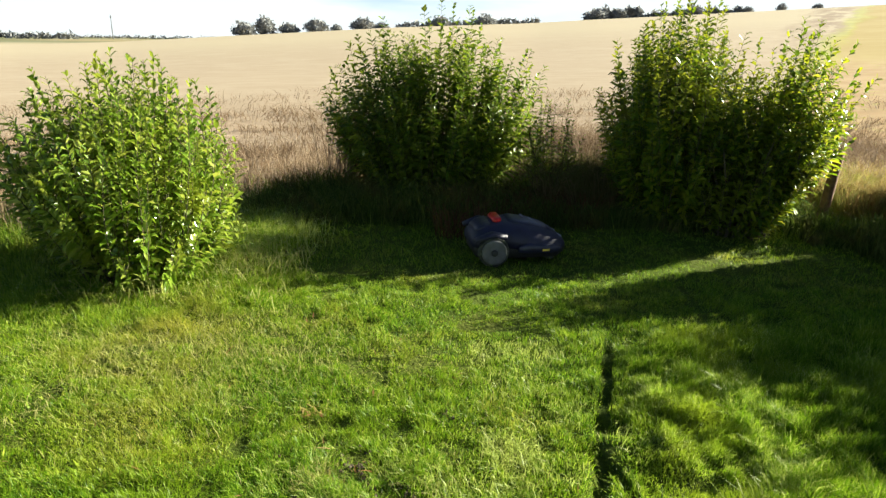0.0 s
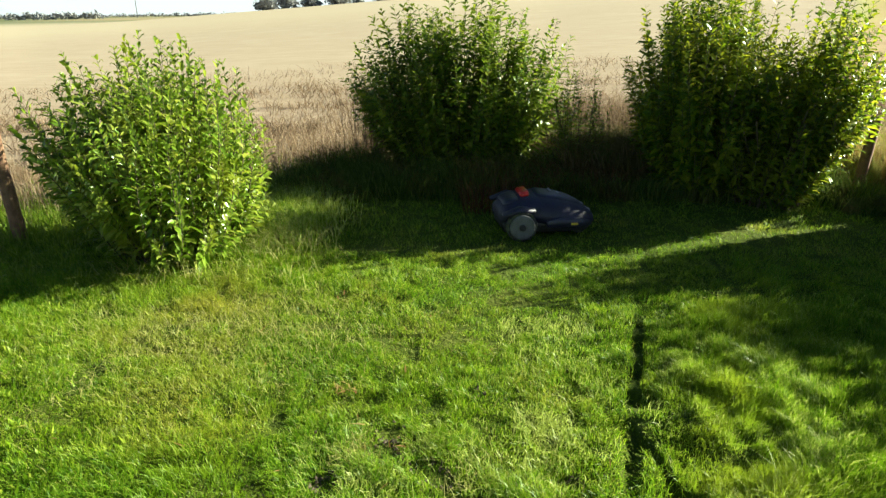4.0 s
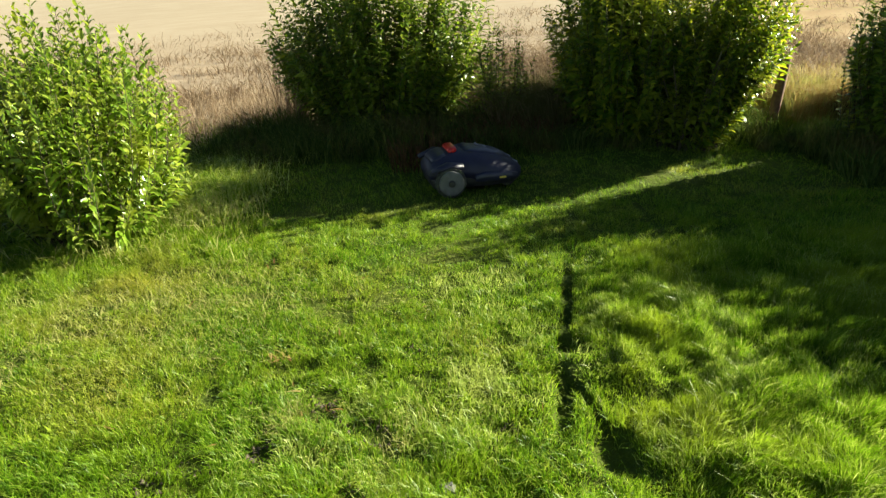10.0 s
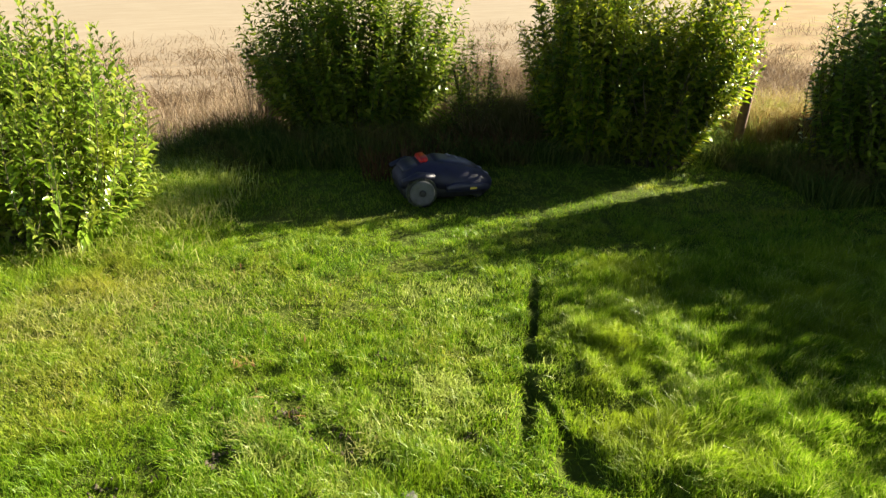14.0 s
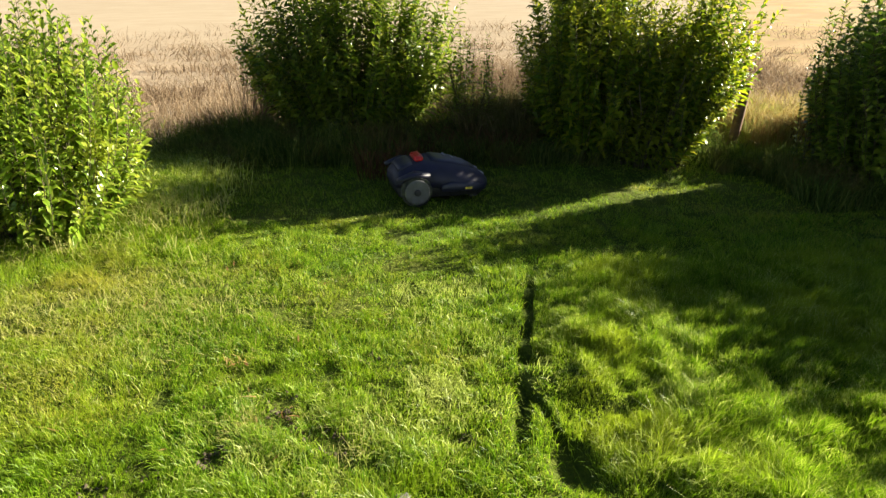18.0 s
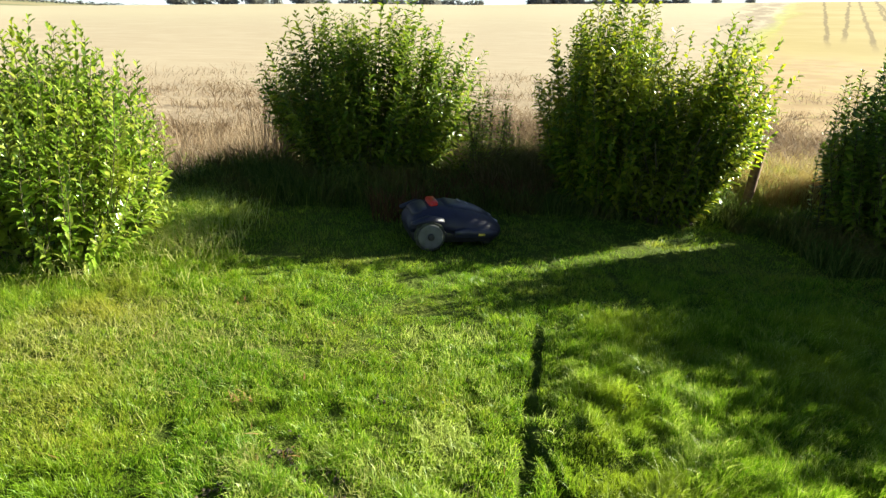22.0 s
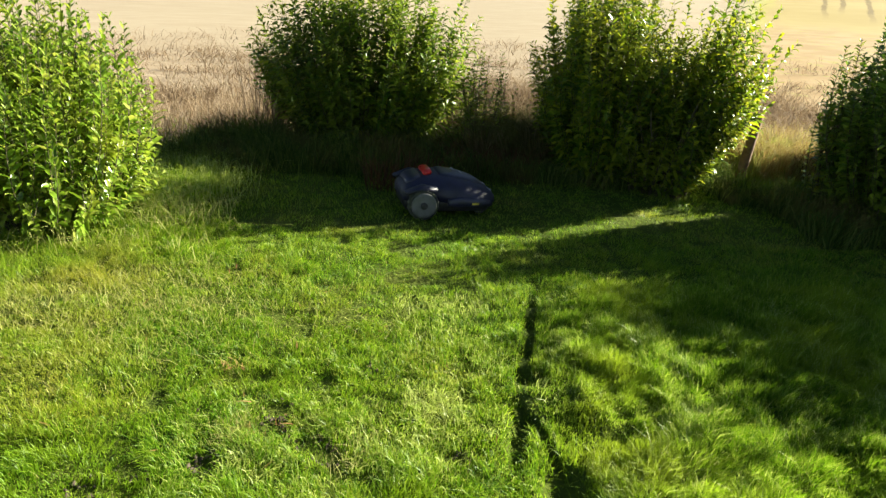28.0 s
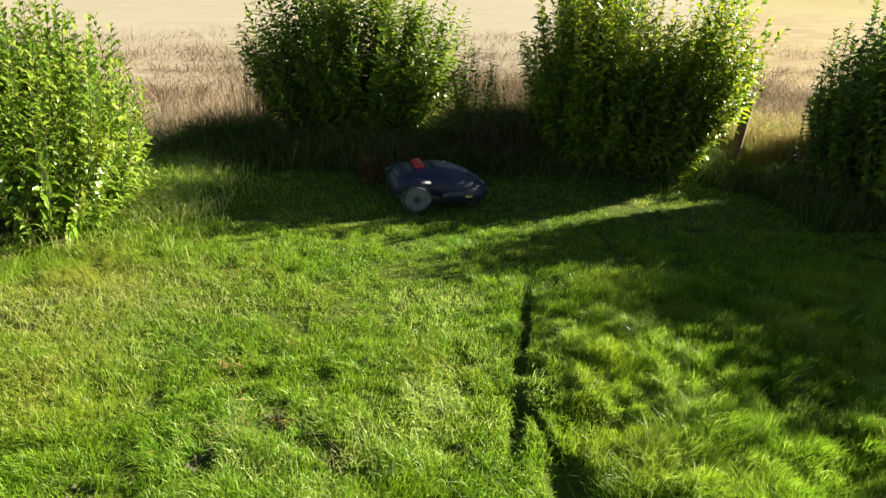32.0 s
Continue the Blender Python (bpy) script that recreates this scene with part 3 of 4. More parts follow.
def stone(x, y, size):
    bm = bmesh.new()
    bmesh.ops.create_icosphere(bm, subdivisions=2, radius=size)
    for v in bm.verts:
        v.co *= 1 + 0.22 * math.sin(5 * v.co.x / size + x * 40) * math.cos(4 * v.co.y / size) + rng.normal(0, 0.04)
        v.co.z *= 0.6
    me = bpy.data.meshes.new("stone")
    bm.to_mesh(me)
    bm.free()
    me.materials.append(M_STONE)
    ob = new("stone", me)
    ob.matrix_world = pose(x, y, float(height(x, y)) + size * 0.15, 0, 0, rng.uniform(0, 180))
    tagged(ob, "small grey stone half sunk in the lawn", "stone", "stones in the lawn")


dead_tufts()
bare_soil()
stone(0.14, 1.71, 0.03)
stone(0.29, 1.60, 0.026)


def verge():
    # rank grass under the hedge and round the shrub
    p = in_view(scatter(60000, -5.5, 7.0, 3.2, 7.2), 1.0)
    d = p[:, 1] - margin_y(p[:, 0])
    chance = np.exp(-((d + 0.5) / 0.6) ** 2)
    p = p[rng.uniform(size=len(p)) < chance]
    blades("verge_grass", p, rng.uniform(0.08, 0.30, len(p)), rng.uniform(0.003, 0.006, len(p)), M_VERGE, "rank uncut green grass along the fence line", 0.35, 0.5)
    # tall dry stalks on the field's edge
    p = in_view(scatter(130000, -8.0, 10.0, 4.6, 11.0), 1.2)
    d = p[:, 1] - margin_y(p[:, 0])
    chance = np.exp(-((d - 0.55) / 0.6) ** 2) * (0.6 + 0.4 * waves(p[:, 0] * 1.2, p[:, 1] * 1.2, 5.0)) * (d > -0.25)
    p = p[rng.uniform(size=len(p)) < chance]
    tall = rng.uniform(0.25, 0.60, len(p)) * (0.9 + 0.25 * patchy(1.5 * p[:, 0], 1.5 * p[:, 1], 16.0))
    blades("dry_margin_grass", p, tall, rng.uniform(0.003, 0.007, len(p)), M_DRY, "tall straw-coloured dry grass at the field margin", 0.22, 0.4, (-0.05, 0))
    # stubble
    r = 6.5 + 13.0 * rng.uniform(size=64000) ** 1.8
    a = rng.uniform(-0.85, 0.85, 64000)
    p = np.stack([r * np.sin(a), r * np.cos(a)], 1)
    d = p[:, 1] - margin_y(p[:, 0])
    keep = (d > 0.5) & (rng.uniform(size=len(p)) < np.clip((19 - r) / 9, 0, 1) * (0.5 + 0.5 * waves(0.7 * p[:, 0], 0.9 * p[:, 1], 3.0)))
    p, r = p[keep], r[keep]
    blades("field_stubble", p, rng.uniform(0.03, 0.12, len(p)) * np.clip(10 / r, 0.4, 1.4), 0.004 + 0.0002 * r, M_STUBBLE, "cut straw stubble and loose straw on the field", 0.5, 0.3)
    r = rng.uniform(7.6, 20.0, 110000)
    a = rng.uniform(-0.75, 0.75, 110000)
    p = np.stack([r * np.sin(a), r * np.cos(a)], 1)
    d = p[:, 1] - margin_y(p[:, 0])
    clot = waves(0.9 * p[:, 0], 2.2 * p[:, 1], 18.0) + 0.5 * patchy(5 * p[:, 0], 9 * p[:, 1], 19.0)
    p = p[(d > 0.6) & (rng.uniform(size=len(p)) < np.clip(clot + 0.15, 0, 1) * np.clip((20 - r) / 9, 0, 1))]
    blades("trampled_stalks", p, rng.uniform(0.06, 0.24, len(p)), rng.uniform(0.007, 0.014, len(p)), M_STALK, "brown trampled stalks lying over the stubble near the hedge", 0.8, 0.3)
    # rusty dock and dead stems at the hedge foot
    p = np.concatenate([scatter(1500, 0.3, 1.4, 5.7, 6.5), scatter(500, -0.2, 0.5, 5.2, 5.6), scatter(500, 3.6, 4.2, 5.9, 6.4)])
    p = p[rng.uniform(size=len(p)) < 0.6 + 0.7 * patchy(3 * p[:, 0], 3 * p[:, 1], 4)]
    blades("dead_dock_stems", p, rng.uniform(0.1, 0.42, len(p)), rng.uniform(0.004, 0.010, len(p)), M_RUST, "brown dead dock and grass at the hedge foot", 0.3, 0.4)
    # tall tangle in the gap beside the post
    p = scatter(6500, 3.0, 4.6, 6.35, 7.4)
    p = p[rng.uniform(size=len(p)) < 0.55 + 0.6 * patchy(3 * p[:, 0], 3 * p[:, 1], 6)]
    blades("gap_dry_grass", p, rng.uniform(0.2, 0.6, len(p)), rng.uniform(0.003, 0.006, len(p)), M_GOLD, "tall golden dry grass in the hedge gap by the post", 0.28, 0.45)
    p = np.concatenate([scatter(2600, 3.35, 4.1, 5.95, 6.75), rng.normal((3.9, 6.35), (0.14, 0.12), (900, 2))])
    blades("gap_golden_weeds", p, rng.uniform(0.2, 0.55, len(p)), rng.uniform(0.003, 0.006, len(p)), M_GOLD, "golden and rust-tinged weeds beside the post", 0.25, 0.6)
    p = np.concatenate([rng.normal((3.92, 6.22), (0.10, 0.10), (420, 2)), rng.normal((3.45, 6.5), (0.12, 0.12), (120, 2))])
    blades("reddish_seed_grass", p, rng.uniform(0.22, 0.55, len(p)), rng.uniform(0.003, 0.006, len(p)), M_SEED, "reddish brown seeding grass beside the post", 0.22, 0.5)
    p = scatter(1500, 3.3, 4.0, 6.1, 6.6)
    blades("gap_bright_grass", p, rng.uniform(0.15, 0.42, len(p)), rng.uniform(0.003, 0.006, len(p)), M_PALE_GRASS, "sunlit yellow-green grass beside the post", 0.28, 0.5)
    r, a = rng.uniform(8.6, 13.5, 5200), np.radians(rng.normal(30.0, 3.0, 5200))
    p = np.stack([r * np.sin(a), r * np.cos(a)], 1)
    p = p[rng.uniform(size=len(p)) < np.clip(0.35 + 0.9 * patchy(2 * p[:, 0], 3 * p[:, 1], 23.0), 0, 1)]
    blades("gap_litter", p, rng.uniform(0.08, 0.34, len(p)), rng.uniform(0.006, 0.014, len(p)), M_STALK, "brown broken stalks on the field beyond the hedge gap", 0.7, 0.3)
    p = scatter(9000, 2.8, 4.6, 5.5, 6.3)
    p = p[(np.abs(p[:, 0] - 0.525 * p[:, 1]) > 0.2) | (rng.uniform(size=len(p)) < 0.1)]
    blades("gap_green_weeds", p, rng.uniform(0.04, 0.15, len(p)), rng.uniform(0.004, 0.008, len(p)), M_VERGE, "rank green weeds in the hedge gap by the post", 0.35, 0.5)
    # weeds that fill the hedge foot, their colour darkened to deepen the shade
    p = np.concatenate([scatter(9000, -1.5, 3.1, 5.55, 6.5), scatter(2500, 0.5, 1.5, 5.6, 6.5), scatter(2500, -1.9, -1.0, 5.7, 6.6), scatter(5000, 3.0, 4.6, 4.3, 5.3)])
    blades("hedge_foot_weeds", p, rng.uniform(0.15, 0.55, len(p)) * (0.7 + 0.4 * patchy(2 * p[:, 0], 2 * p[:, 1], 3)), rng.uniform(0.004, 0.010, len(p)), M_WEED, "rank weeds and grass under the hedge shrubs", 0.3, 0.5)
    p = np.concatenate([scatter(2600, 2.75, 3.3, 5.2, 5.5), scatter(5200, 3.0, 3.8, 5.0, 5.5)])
    blades("corner_weeds", p, rng.uniform(0.05, 0.2, len(p)) * (0.9 + 0.4 * patchy(3 * p[:, 0], 3 * p[:, 1], 17.0)), rng.uniform(0.005, 0.011, len(p)), M_WEED, "rank weeds before the hedge gap, darkened as if in shade", 0.3, 0.5)
    p = scatter(5500, 0.7, 1.6, 6.0, 6.9)
    blades("gap_tangle", p, rng.uniform(0.25, 0.75, len(p)), rng.uniform(0.004, 0.009, len(p)), M_TANGLE, "brown and green tangle of weeds between hedge shrubs", 0.22, 0.5)
    p = np.concatenate([scatter(5200, 0.6, 2.0, 7.1, 8.3), scatter(700, -1.9, -1.0, 6.6, 7.6)])
    blades("dead_grass_stand", p, np.r_[rng.uniform(0.4, 1.15, 5200), rng.uniform(0.2, 0.5, 700)] * (0.8 + 0.35 * patchy(3 * p[:, 0], 3 * p[:, 1], 2)), rng.uniform(0.003, 0.007, len(p)), M_STALK, "stand of tall dead grass behind the hedge", 0.3, 0.8, (-0.08, 0))
    p = scatter(2200, 0.8, 2.1, 7.0, 8.8)
    p = p[rng.uniform(size=len(p)) < 0.5 + 0.8 * patchy(2.5 * p[:, 0], 2.5 * p[:, 1], 7)]
    blades("field_edge_stalks", p, rng.uniform(0.4, 1.05, len(p)), rng.uniform(0.003, 0.006, len(p)), M_STALK, "brown seeding stalks on the field's edge", 0.4, 0.5)
    p = scatter(90000, -5.0, 6.5, 5.0, 12.0)
    d = p[:, 1] - margin_y(p[:, 0])
    p = p[(d > 0.2) & (rng.uniform(size=len(p)) < np.exp(-d / 2.0) * (0.6 + 0.6 * waves(1.5 * p[:, 0], 1.5 * p[:, 1], 11.0)))]
    blades("field_edge_litter", p, rng.uniform(0.05, 0.2, len(p)) * rng.choice((1.0, 1.0, 1.6), len(p)), rng.uniform(0.005, 0.011, len(p)), M_STALK, "brown broken stalks and litter along the field's edge", 0.4, 0.4)
    # plumes of dead grass that stand up among the shrubs
    p = np.concatenate([rng.normal((-1.2, 6.8), (0.10, 0.08), (160, 2)), rng.normal((2.08, 6.3), (0.10, 0.08), (90, 2)), rng.normal((1.05, 6.7), (0.2, 0.1), (90, 2))])
    blades("dead_grass_plumes", p, np.r_[rng.uniform(0.9, 1.45, 250), rng.uniform(0.6, 1.0, 90)], rng.uniform(0.005, 0.009, len(p)), M_STALK, "tall plumes of dead grass among the hedge shrubs", 0.12, 0.6)
    # lush grass at the foot of the lone shrub
    p = scatter(9000, -3.4, -1.2, 3.6, 5.6)
    ring = np.hypot((p[:, 0] + 2.05) / 0.95, (p[:, 1] - 4.3) / 0.85)
    p = p[(ring < 1.25) & (rng.uniform(size=len(p)) < 0.25 + 0.75 * (ring > 0.75))]
    q = np.concatenate([rng.normal((-1.32, 4.35), (0.17, 0.25), (420, 2)), rng.normal((-1.75, 3.72), (0.4, 0.07), (140, 2))])
    blades("shrub_foot_straw", q, rng.uniform(0.06, 0.24, len(q)), rng.uniform(0.003, 0.005, len(q)), M_STRAW, "pale bent dry grass beside the lone shrub", 0.5, 0.7, (0.1, -0.1))
    q = np.concatenate([rng.normal((-1.5, 4.95), (0.2, 0.4), (2600, 2)), rng.normal((-1.75, 5.6), (0.25, 0.3), (1500, 2))])
    k = rng.uniform(size=len(q)) < 0.6
    blades("bleached_tall_grass", q[k], rng.uniform(0.07, 0.22, k.sum()), rng.uniform(0.004, 0.007, k.sum()), M_PALE_GRASS, "tall bleached grass blades beside the lone shrub", 0.4, 0.6, (0.05, -0.1))
    q = q[~k]
    blades("tall_pale_grass", q, rng.uniform(0.07, 0.24, len(q)), rng.uniform(0.003, 0.006, len(q)), M_LAWN, "tall pale green grass between the shrub and the hedge", 0.35, 0.6, (0.05, -0.1))
    blades("shrub_foot_grass", p, rng.uniform(0.05, 0.17, len(p)), rng.uniform(0.003, 0.006, len(p)), M_LAWN, "long pale grass round the foot of the shrub", 0.45, 0.6, (0.1, -0.15))


verge()


# ---------------------------------------------------------------- shrubs
def leafy(paths, leaf_long, leaf_wide, gap, bare, material, name, arch=(0.65, 0.3)):
    """Stems along the given lines with pairs of folded, drooping leaves; one mesh with two materials."""
    V, F, S = [], [], []
    count = 0
    for line in paths:
        seg = np.linalg.norm(np.diff(line, axis=0), axis=1)
        run = np.r_[0, np.cumsum(seg)]
        total = run[-1]
        # the stem, three-sided and tapered
        k = np.linspace(0, total, 7)
        c = np.stack([np.interp(k, run, line[:, i]) for i in range(3)], 1)
        thick = np.linspace(0.0045, 0.0012, 7)[:, None]
        ring = np.array([[1, 0, 0], [-0.5, 0.87, 0], [-0.5, -0.87, 0]])
        v = (c[:, None] + thick[:, None] * ring[None]).reshape(-1, 3)
        f = []
        for s in range(6):
            for e in range(3):
                a, b = s * 3 + e, s * 3 + (e + 1) % 3
                f += [[a, b, b + 3], [a, b + 3, a + 3]]
        V.append(v), F.append(np.array(f) + count), S.append(np.ones(len(f), int))
        count += len(v)
        # the leaves
        at = total - np.cumsum(gap * np.clip(0.55 + 0.06 * np.arange(int(total / gap * 1.3)), 0.5, 1.0))
        at = at[at > total * bare]
        if len(at) == 0:
            continue
        at = np.repeat(at, 2) + rng.normal(0, gap * 0.12, 2 * len(at))
        at = np.clip(at, 0, total)
        m = len(at)
        root = np.stack([np.interp(at, run, line[:, i]) for i in range(3)], 1)
        ahead = np.stack([np.interp(np.clip(at + 0.03, 0, total), run, line[:, i]) - np.interp(np.clip(at - 0.03, 0, total), run, line[:, i]) for i in range(3)], 1)
        ahead /= np.linalg.norm(ahead, axis=1)[:, None] + 1e-9
        spin = rng.uniform(0, 6.28) + np.arange(m) * math.pi + (np.arange(m) // 2) * rng.choice((0.12, 0.3, 1.6)) + rng.normal(0, 0.25, m)
        ref = np.cross(ahead, np.array([0.31, 0.95, 0.05]))
        ref /= np.linalg.norm(ref, axis=1)[:, None]
        oth = np.cross(ahead, ref)
        out = ref * np.cos(spin)[:, None] + oth * np.sin(spin)[:, None]
        rise = rng.uniform(arch[0] - 0.2, arch[0] + 0.2, m)[:, None] + 0.8 * np.clip(1 - (total - at) / 0.15, 0, 1)[:, None]
        axis = out + ahead * rise
        axis /= np.linalg.norm(axis, axis=1)[:, None]
        left = np.cross(ahead, axis)
        left /= np.linalg.norm(left, axis=1)[:, None]
        twist = rng.normal(0, 0.28, m)[:, None]
        left = left * np.cos(twist) + np.cross(axis, left) * np.sin(twist)
        face = np.cross(axis, left)
        toward_tip = np.clip(0.55 + 0.45 * (total - at) / 0.28, 0.55, 1.0)
        size = (leaf_long * rng.uniform(0.65, 1.2, m) * toward_tip)[:, None]
        w = size * (leaf_wide / leaf_long) / 2 * rng.uniform(0.85, 1.15, m)[:, None]
        droop = rng.uniform(arch[1] - 0.2, arch[1] + 0.2, m)[:, None]
        down = np.array([0, 0, 1.0]) * size * droop
        mid = root + axis * size * 0.5 - face * size * 0.05 - down * 0.15
        far = root + axis * size * (0.72 - 0.1 * droop) - down * 0.38
        tip = root + axis * size * (1 - 0.3 * droop) - down
        near = root + axis * size * 0.26
        v = np.stack([root, near + left * w * 0.85, near - left * w * 0.85, mid, far + left * w * 0.68, far - left * w * 0.68, tip], 1).reshape(-1, 3)
        f = (np.arange(m)[:, None, None] * 7 + np.array([[0, 3, 1], [0, 2, 3], [1, 3, 4], [3, 2, 5], [4, 3, 6], [3, 5, 6]])).reshape(-1, 3) + count
        V.append(v), F.append(f), S.append(np.zeros(len(f), int))
        count += len(v)
    return mesh_from(name, np.concatenate(V), np.concatenate(F), [material, M_BARK], np.concatenate(S))


def shrub(name, x, y, rx, ry, top, n, material, label, leaf=(0.062, 0.026), gap=0.024, skirt=0.15, lean=(0.0, 0.0), profile=None, own=36, open_side=9.0, flat=0.74, waist=1.0, arch=(0.65, 0.3), lifted_side=-9.0, vase=0.0, deep=1.0):
    """A many-stemmed shrub: shoots fan out from the foot and turn upright at their ends."""
    global rng
    rng = np.random.default_rng(int(1000 * (x + 20) + 10 * y))
    z0 = float(height(x, y))
    root = thing(name, pose(x, y, z0), label, "shrub", "hedge shrubs")
    lines = []
    for i in range(n):
        a = rng.uniform(0, 2 * math.pi)
        q = math.sqrt(rng.uniform(0.0, 1.0))
        ex, ey = q * math.cos(a), q * math.sin(a)
        crown = top * math.sqrt(1 - flat * (ex * ex + deep * ey * ey)) * rng.choice((rng.uniform(0.68, 0.9), rng.uniform(0.78, 1.0), rng.uniform(0.9, 1.16)))
        if profile:
            crown *= profile(ex)
        if q > 0.6 and rng.uniform() < 0.62:
            crown *= rng.uniform(0.55 if ex + 0.55 * ey < lifted_side else skirt if ex < open_side else 0.7, 0.95)
        lifted = ex + 0.55 * ey < lifted_side
        foot = waist if lifted or lifted_side < -1 else 1.0
        pull = foot + (1 - foot) * min(1.0, crown / (0.55 * top))
        ex, ey = ex * pull, ey * pull
        tipx, tipy = ex * rx + lean[0] * crown, ey * ry + lean[1] * crown
        k = np.linspace(0, 1, 9)
        sx, sy = ex * rx * 0.42, ey * ry * 0.42
        bulge = np.sin(k * math.pi / 2) ** (0.6 if crown < 0.7 * top else 0.75)
        bulge = (1 - vase) * bulge + vase * k ** 1.3
        if ex > open_side or lifted:
            bulge = k ** 1.5
        px = sx + (tipx - sx) * bulge + rng.normal(0, 0.03) * np.sin(3 * k)
        py = sy + (tipy - sy) * bulge + rng.normal(0, 0.03) * np.sin(3 * k)
        pz = crown * k ** (1.15 if crown > 0.6 * top else 0.9)
        lines.append(np.stack([px, py, pz], 1))
        if rng.uniform() < 0.7:            # a side twig
            s = rng.integers(3, 7)
            b = lines[-1][s]
            far = rng.uniform(0.12, 0.32)
            w = rng.uniform(0, 2 * math.pi)
            kk = np.linspace(0, 1, 5)[:, None]
            lines.append(b + kk * np.array([math.cos(w) * far * 0.34, math.sin(w) * far * 0.34, 0]) + kk ** 1.3 * np.array([0, 0, far]))
    lines.sort(key=lambda l: -l[-1, 2])
    mesh = leafy(lines[own:], leaf[0], leaf[1], gap, 0.08, material, "crown", arch)
    crown_ob = new("crown", mesh)
    crown_ob.parent = root
    tagged(crown_ob, "dense mass of small pointed leaves", "", "", "stuff")
    for line in lines[:own]:
        ob = new("leafy_shoot", leafy([line], leaf[0], leaf[1], gap, 0.08, material, "leafy_shoot", arch))
        ob.parent = root
    for i in range(7 if n > 20 else 2):
        a, h = rng.uniform(0, 2 * math.pi), rng.uniform(0.4, 0.75) * top
        bm = bmesh.new()
        last = None
        for s in range(6):
            k = s / 5
            c = Vector((math.cos(a) * rx * 0.6 * k, math.sin(a) * ry * 0.6 * k, h * k ** 1.1 - 0.03))
            ring = [bm.verts.new(c + Vector((math.cos(t * math.pi / 3), math.sin(t * math.pi / 3), 0)) * (0.014 - 0.009 * k)) for t in range(6)]
            if last:
                for t in range(6):
                    bm.faces.new((last[t], last[(t + 1) % 6], ring[(t + 1) % 6], ring[t]))
            last = ring
        part("stem", bm, M_BARK, root)
    return root


shrub("shrub", -2.14, 4.24, 0.76, 0.82, 1.25, 360, M_LEAF_A, "round leafy green shrub standing alone on the lawn's edge", (0.122, 0.038), 0.054, 0.08, flat=0.40, waist=0.55, arch=(1.15, 0.42), lifted_side=-0.15)
shrub("shrub", -2.98, 4.62, 0.18, 0.2, 0.72, 9, M_LEAF_B, "small dark sapling beside a fence post", (0.07, 0.024), 0.045, 0.4, own=4)
shrub("shrub", -0.31, 6.62, 1.15, 0.68, 1.64, 420, M_LEAF_B, "dense dark green hedge shrub beside the stubble field", (0.122, 0.042), 0.056, 0.35, flat=0.6, waist=0.7, arch=(0.8, 0.4), vase=0.75)
shrub("shrub", 0.78, 6.36, 0.30, 0.26, 1.05, 44, M_LEAF_B, "small dark leafy sapling at the side of a hedge shrub", (0.088, 0.027), 0.045, 0.3, own=6)
shrub("shrub", 1.79, 6.05, 0.66, 0.88, 1.69, 370, M_LEAF_C, "tall green hedge shrub with upright pointed shoots", (0.118, 0.041), 0.056, 0.35, flat=0.6, waist=0.7, arch=(0.8, 0.4), vase=0.7, deep=0.4)
shrub("shrub", 2.27, 5.66, 0.64, 0.72, 1.50, 225, M_LEAF_C, "yellow-green hedge shrub leaning over a fence post", (0.118, 0.041), 0.056, 0.32, (0.28, 0.14), open_side=0.25, flat=0.6, waist=0.62, arch=(0.8, 0.4), vase=0.5, deep=0.6)
shrub("shrub", 3.92, 4.90, 0.72, 0.70, 1.48, 300, M_LEAF_D, "dark green shrub at the end of the hedge", (0.105, 0.042), 0.052, 0.4, flat=0.5, waist=0.5, arch=(0.7, 0.35))
shrub("shrub", 3.44, 5.20, 0.20, 0.20, 1.30, 16, M_LEAF_C, "thin sapling with yellowing leaves in front of a hedge shrub", (0.08, 0.03), 0.05, 0.6, own=2)
# sapling out of view, added for the narrow finger of shadow on the grass
shrub("shrub", 4.78, 4.06, 0.15, 0.13, 1.75, 14, M_LEAF_D, "unseen thin sapling added to cast a narrow shadow", (0.10, 0.04), 0.05, 0.6, own=2)
# bush added behind the end shrub to shade the ground before the gap
shrub("shade_bush", 4.45, 6.08, 0.45, 0.36, 1.06, 180, M_LEAF_D, "dark bush added in the hedge gap to cast shade", (0.10, 0.048), 0.05, 0.1, own=6, flat=0.45)
# filler shrub out of view, added to narrow the sunlit strip on the lawn
shrub("shrub", 4.60, 5.50, 0.42, 0.34, 1.86, 150, M_LEAF_D, "unseen dark upright shrub added beyond the hedge's end to cast shade", (0.11, 0.044), 0.052, 0.4, own=6, flat=0.3, waist=0.5, vase=1.0)
# hedge row out of view, placed and sized to cast the lawn's right-hand shadow
for hx, hy, hz in ((4.52, 4.30, 1.57), (5.02, 3.78, 1.61), (5.55, 3.28, 1.68), (6.08, 2.78, 1.72), (6.60, 2.28, 1.76)):
    shrub("shrub", hx, hy, 0.52, 0.50, hz, 320, M_LEAF_D, "unseen dark shrub set round the garden's corner to shade the lawn", (0.12, 0.048), 0.05, 0.05, own=6, flat=0.3)


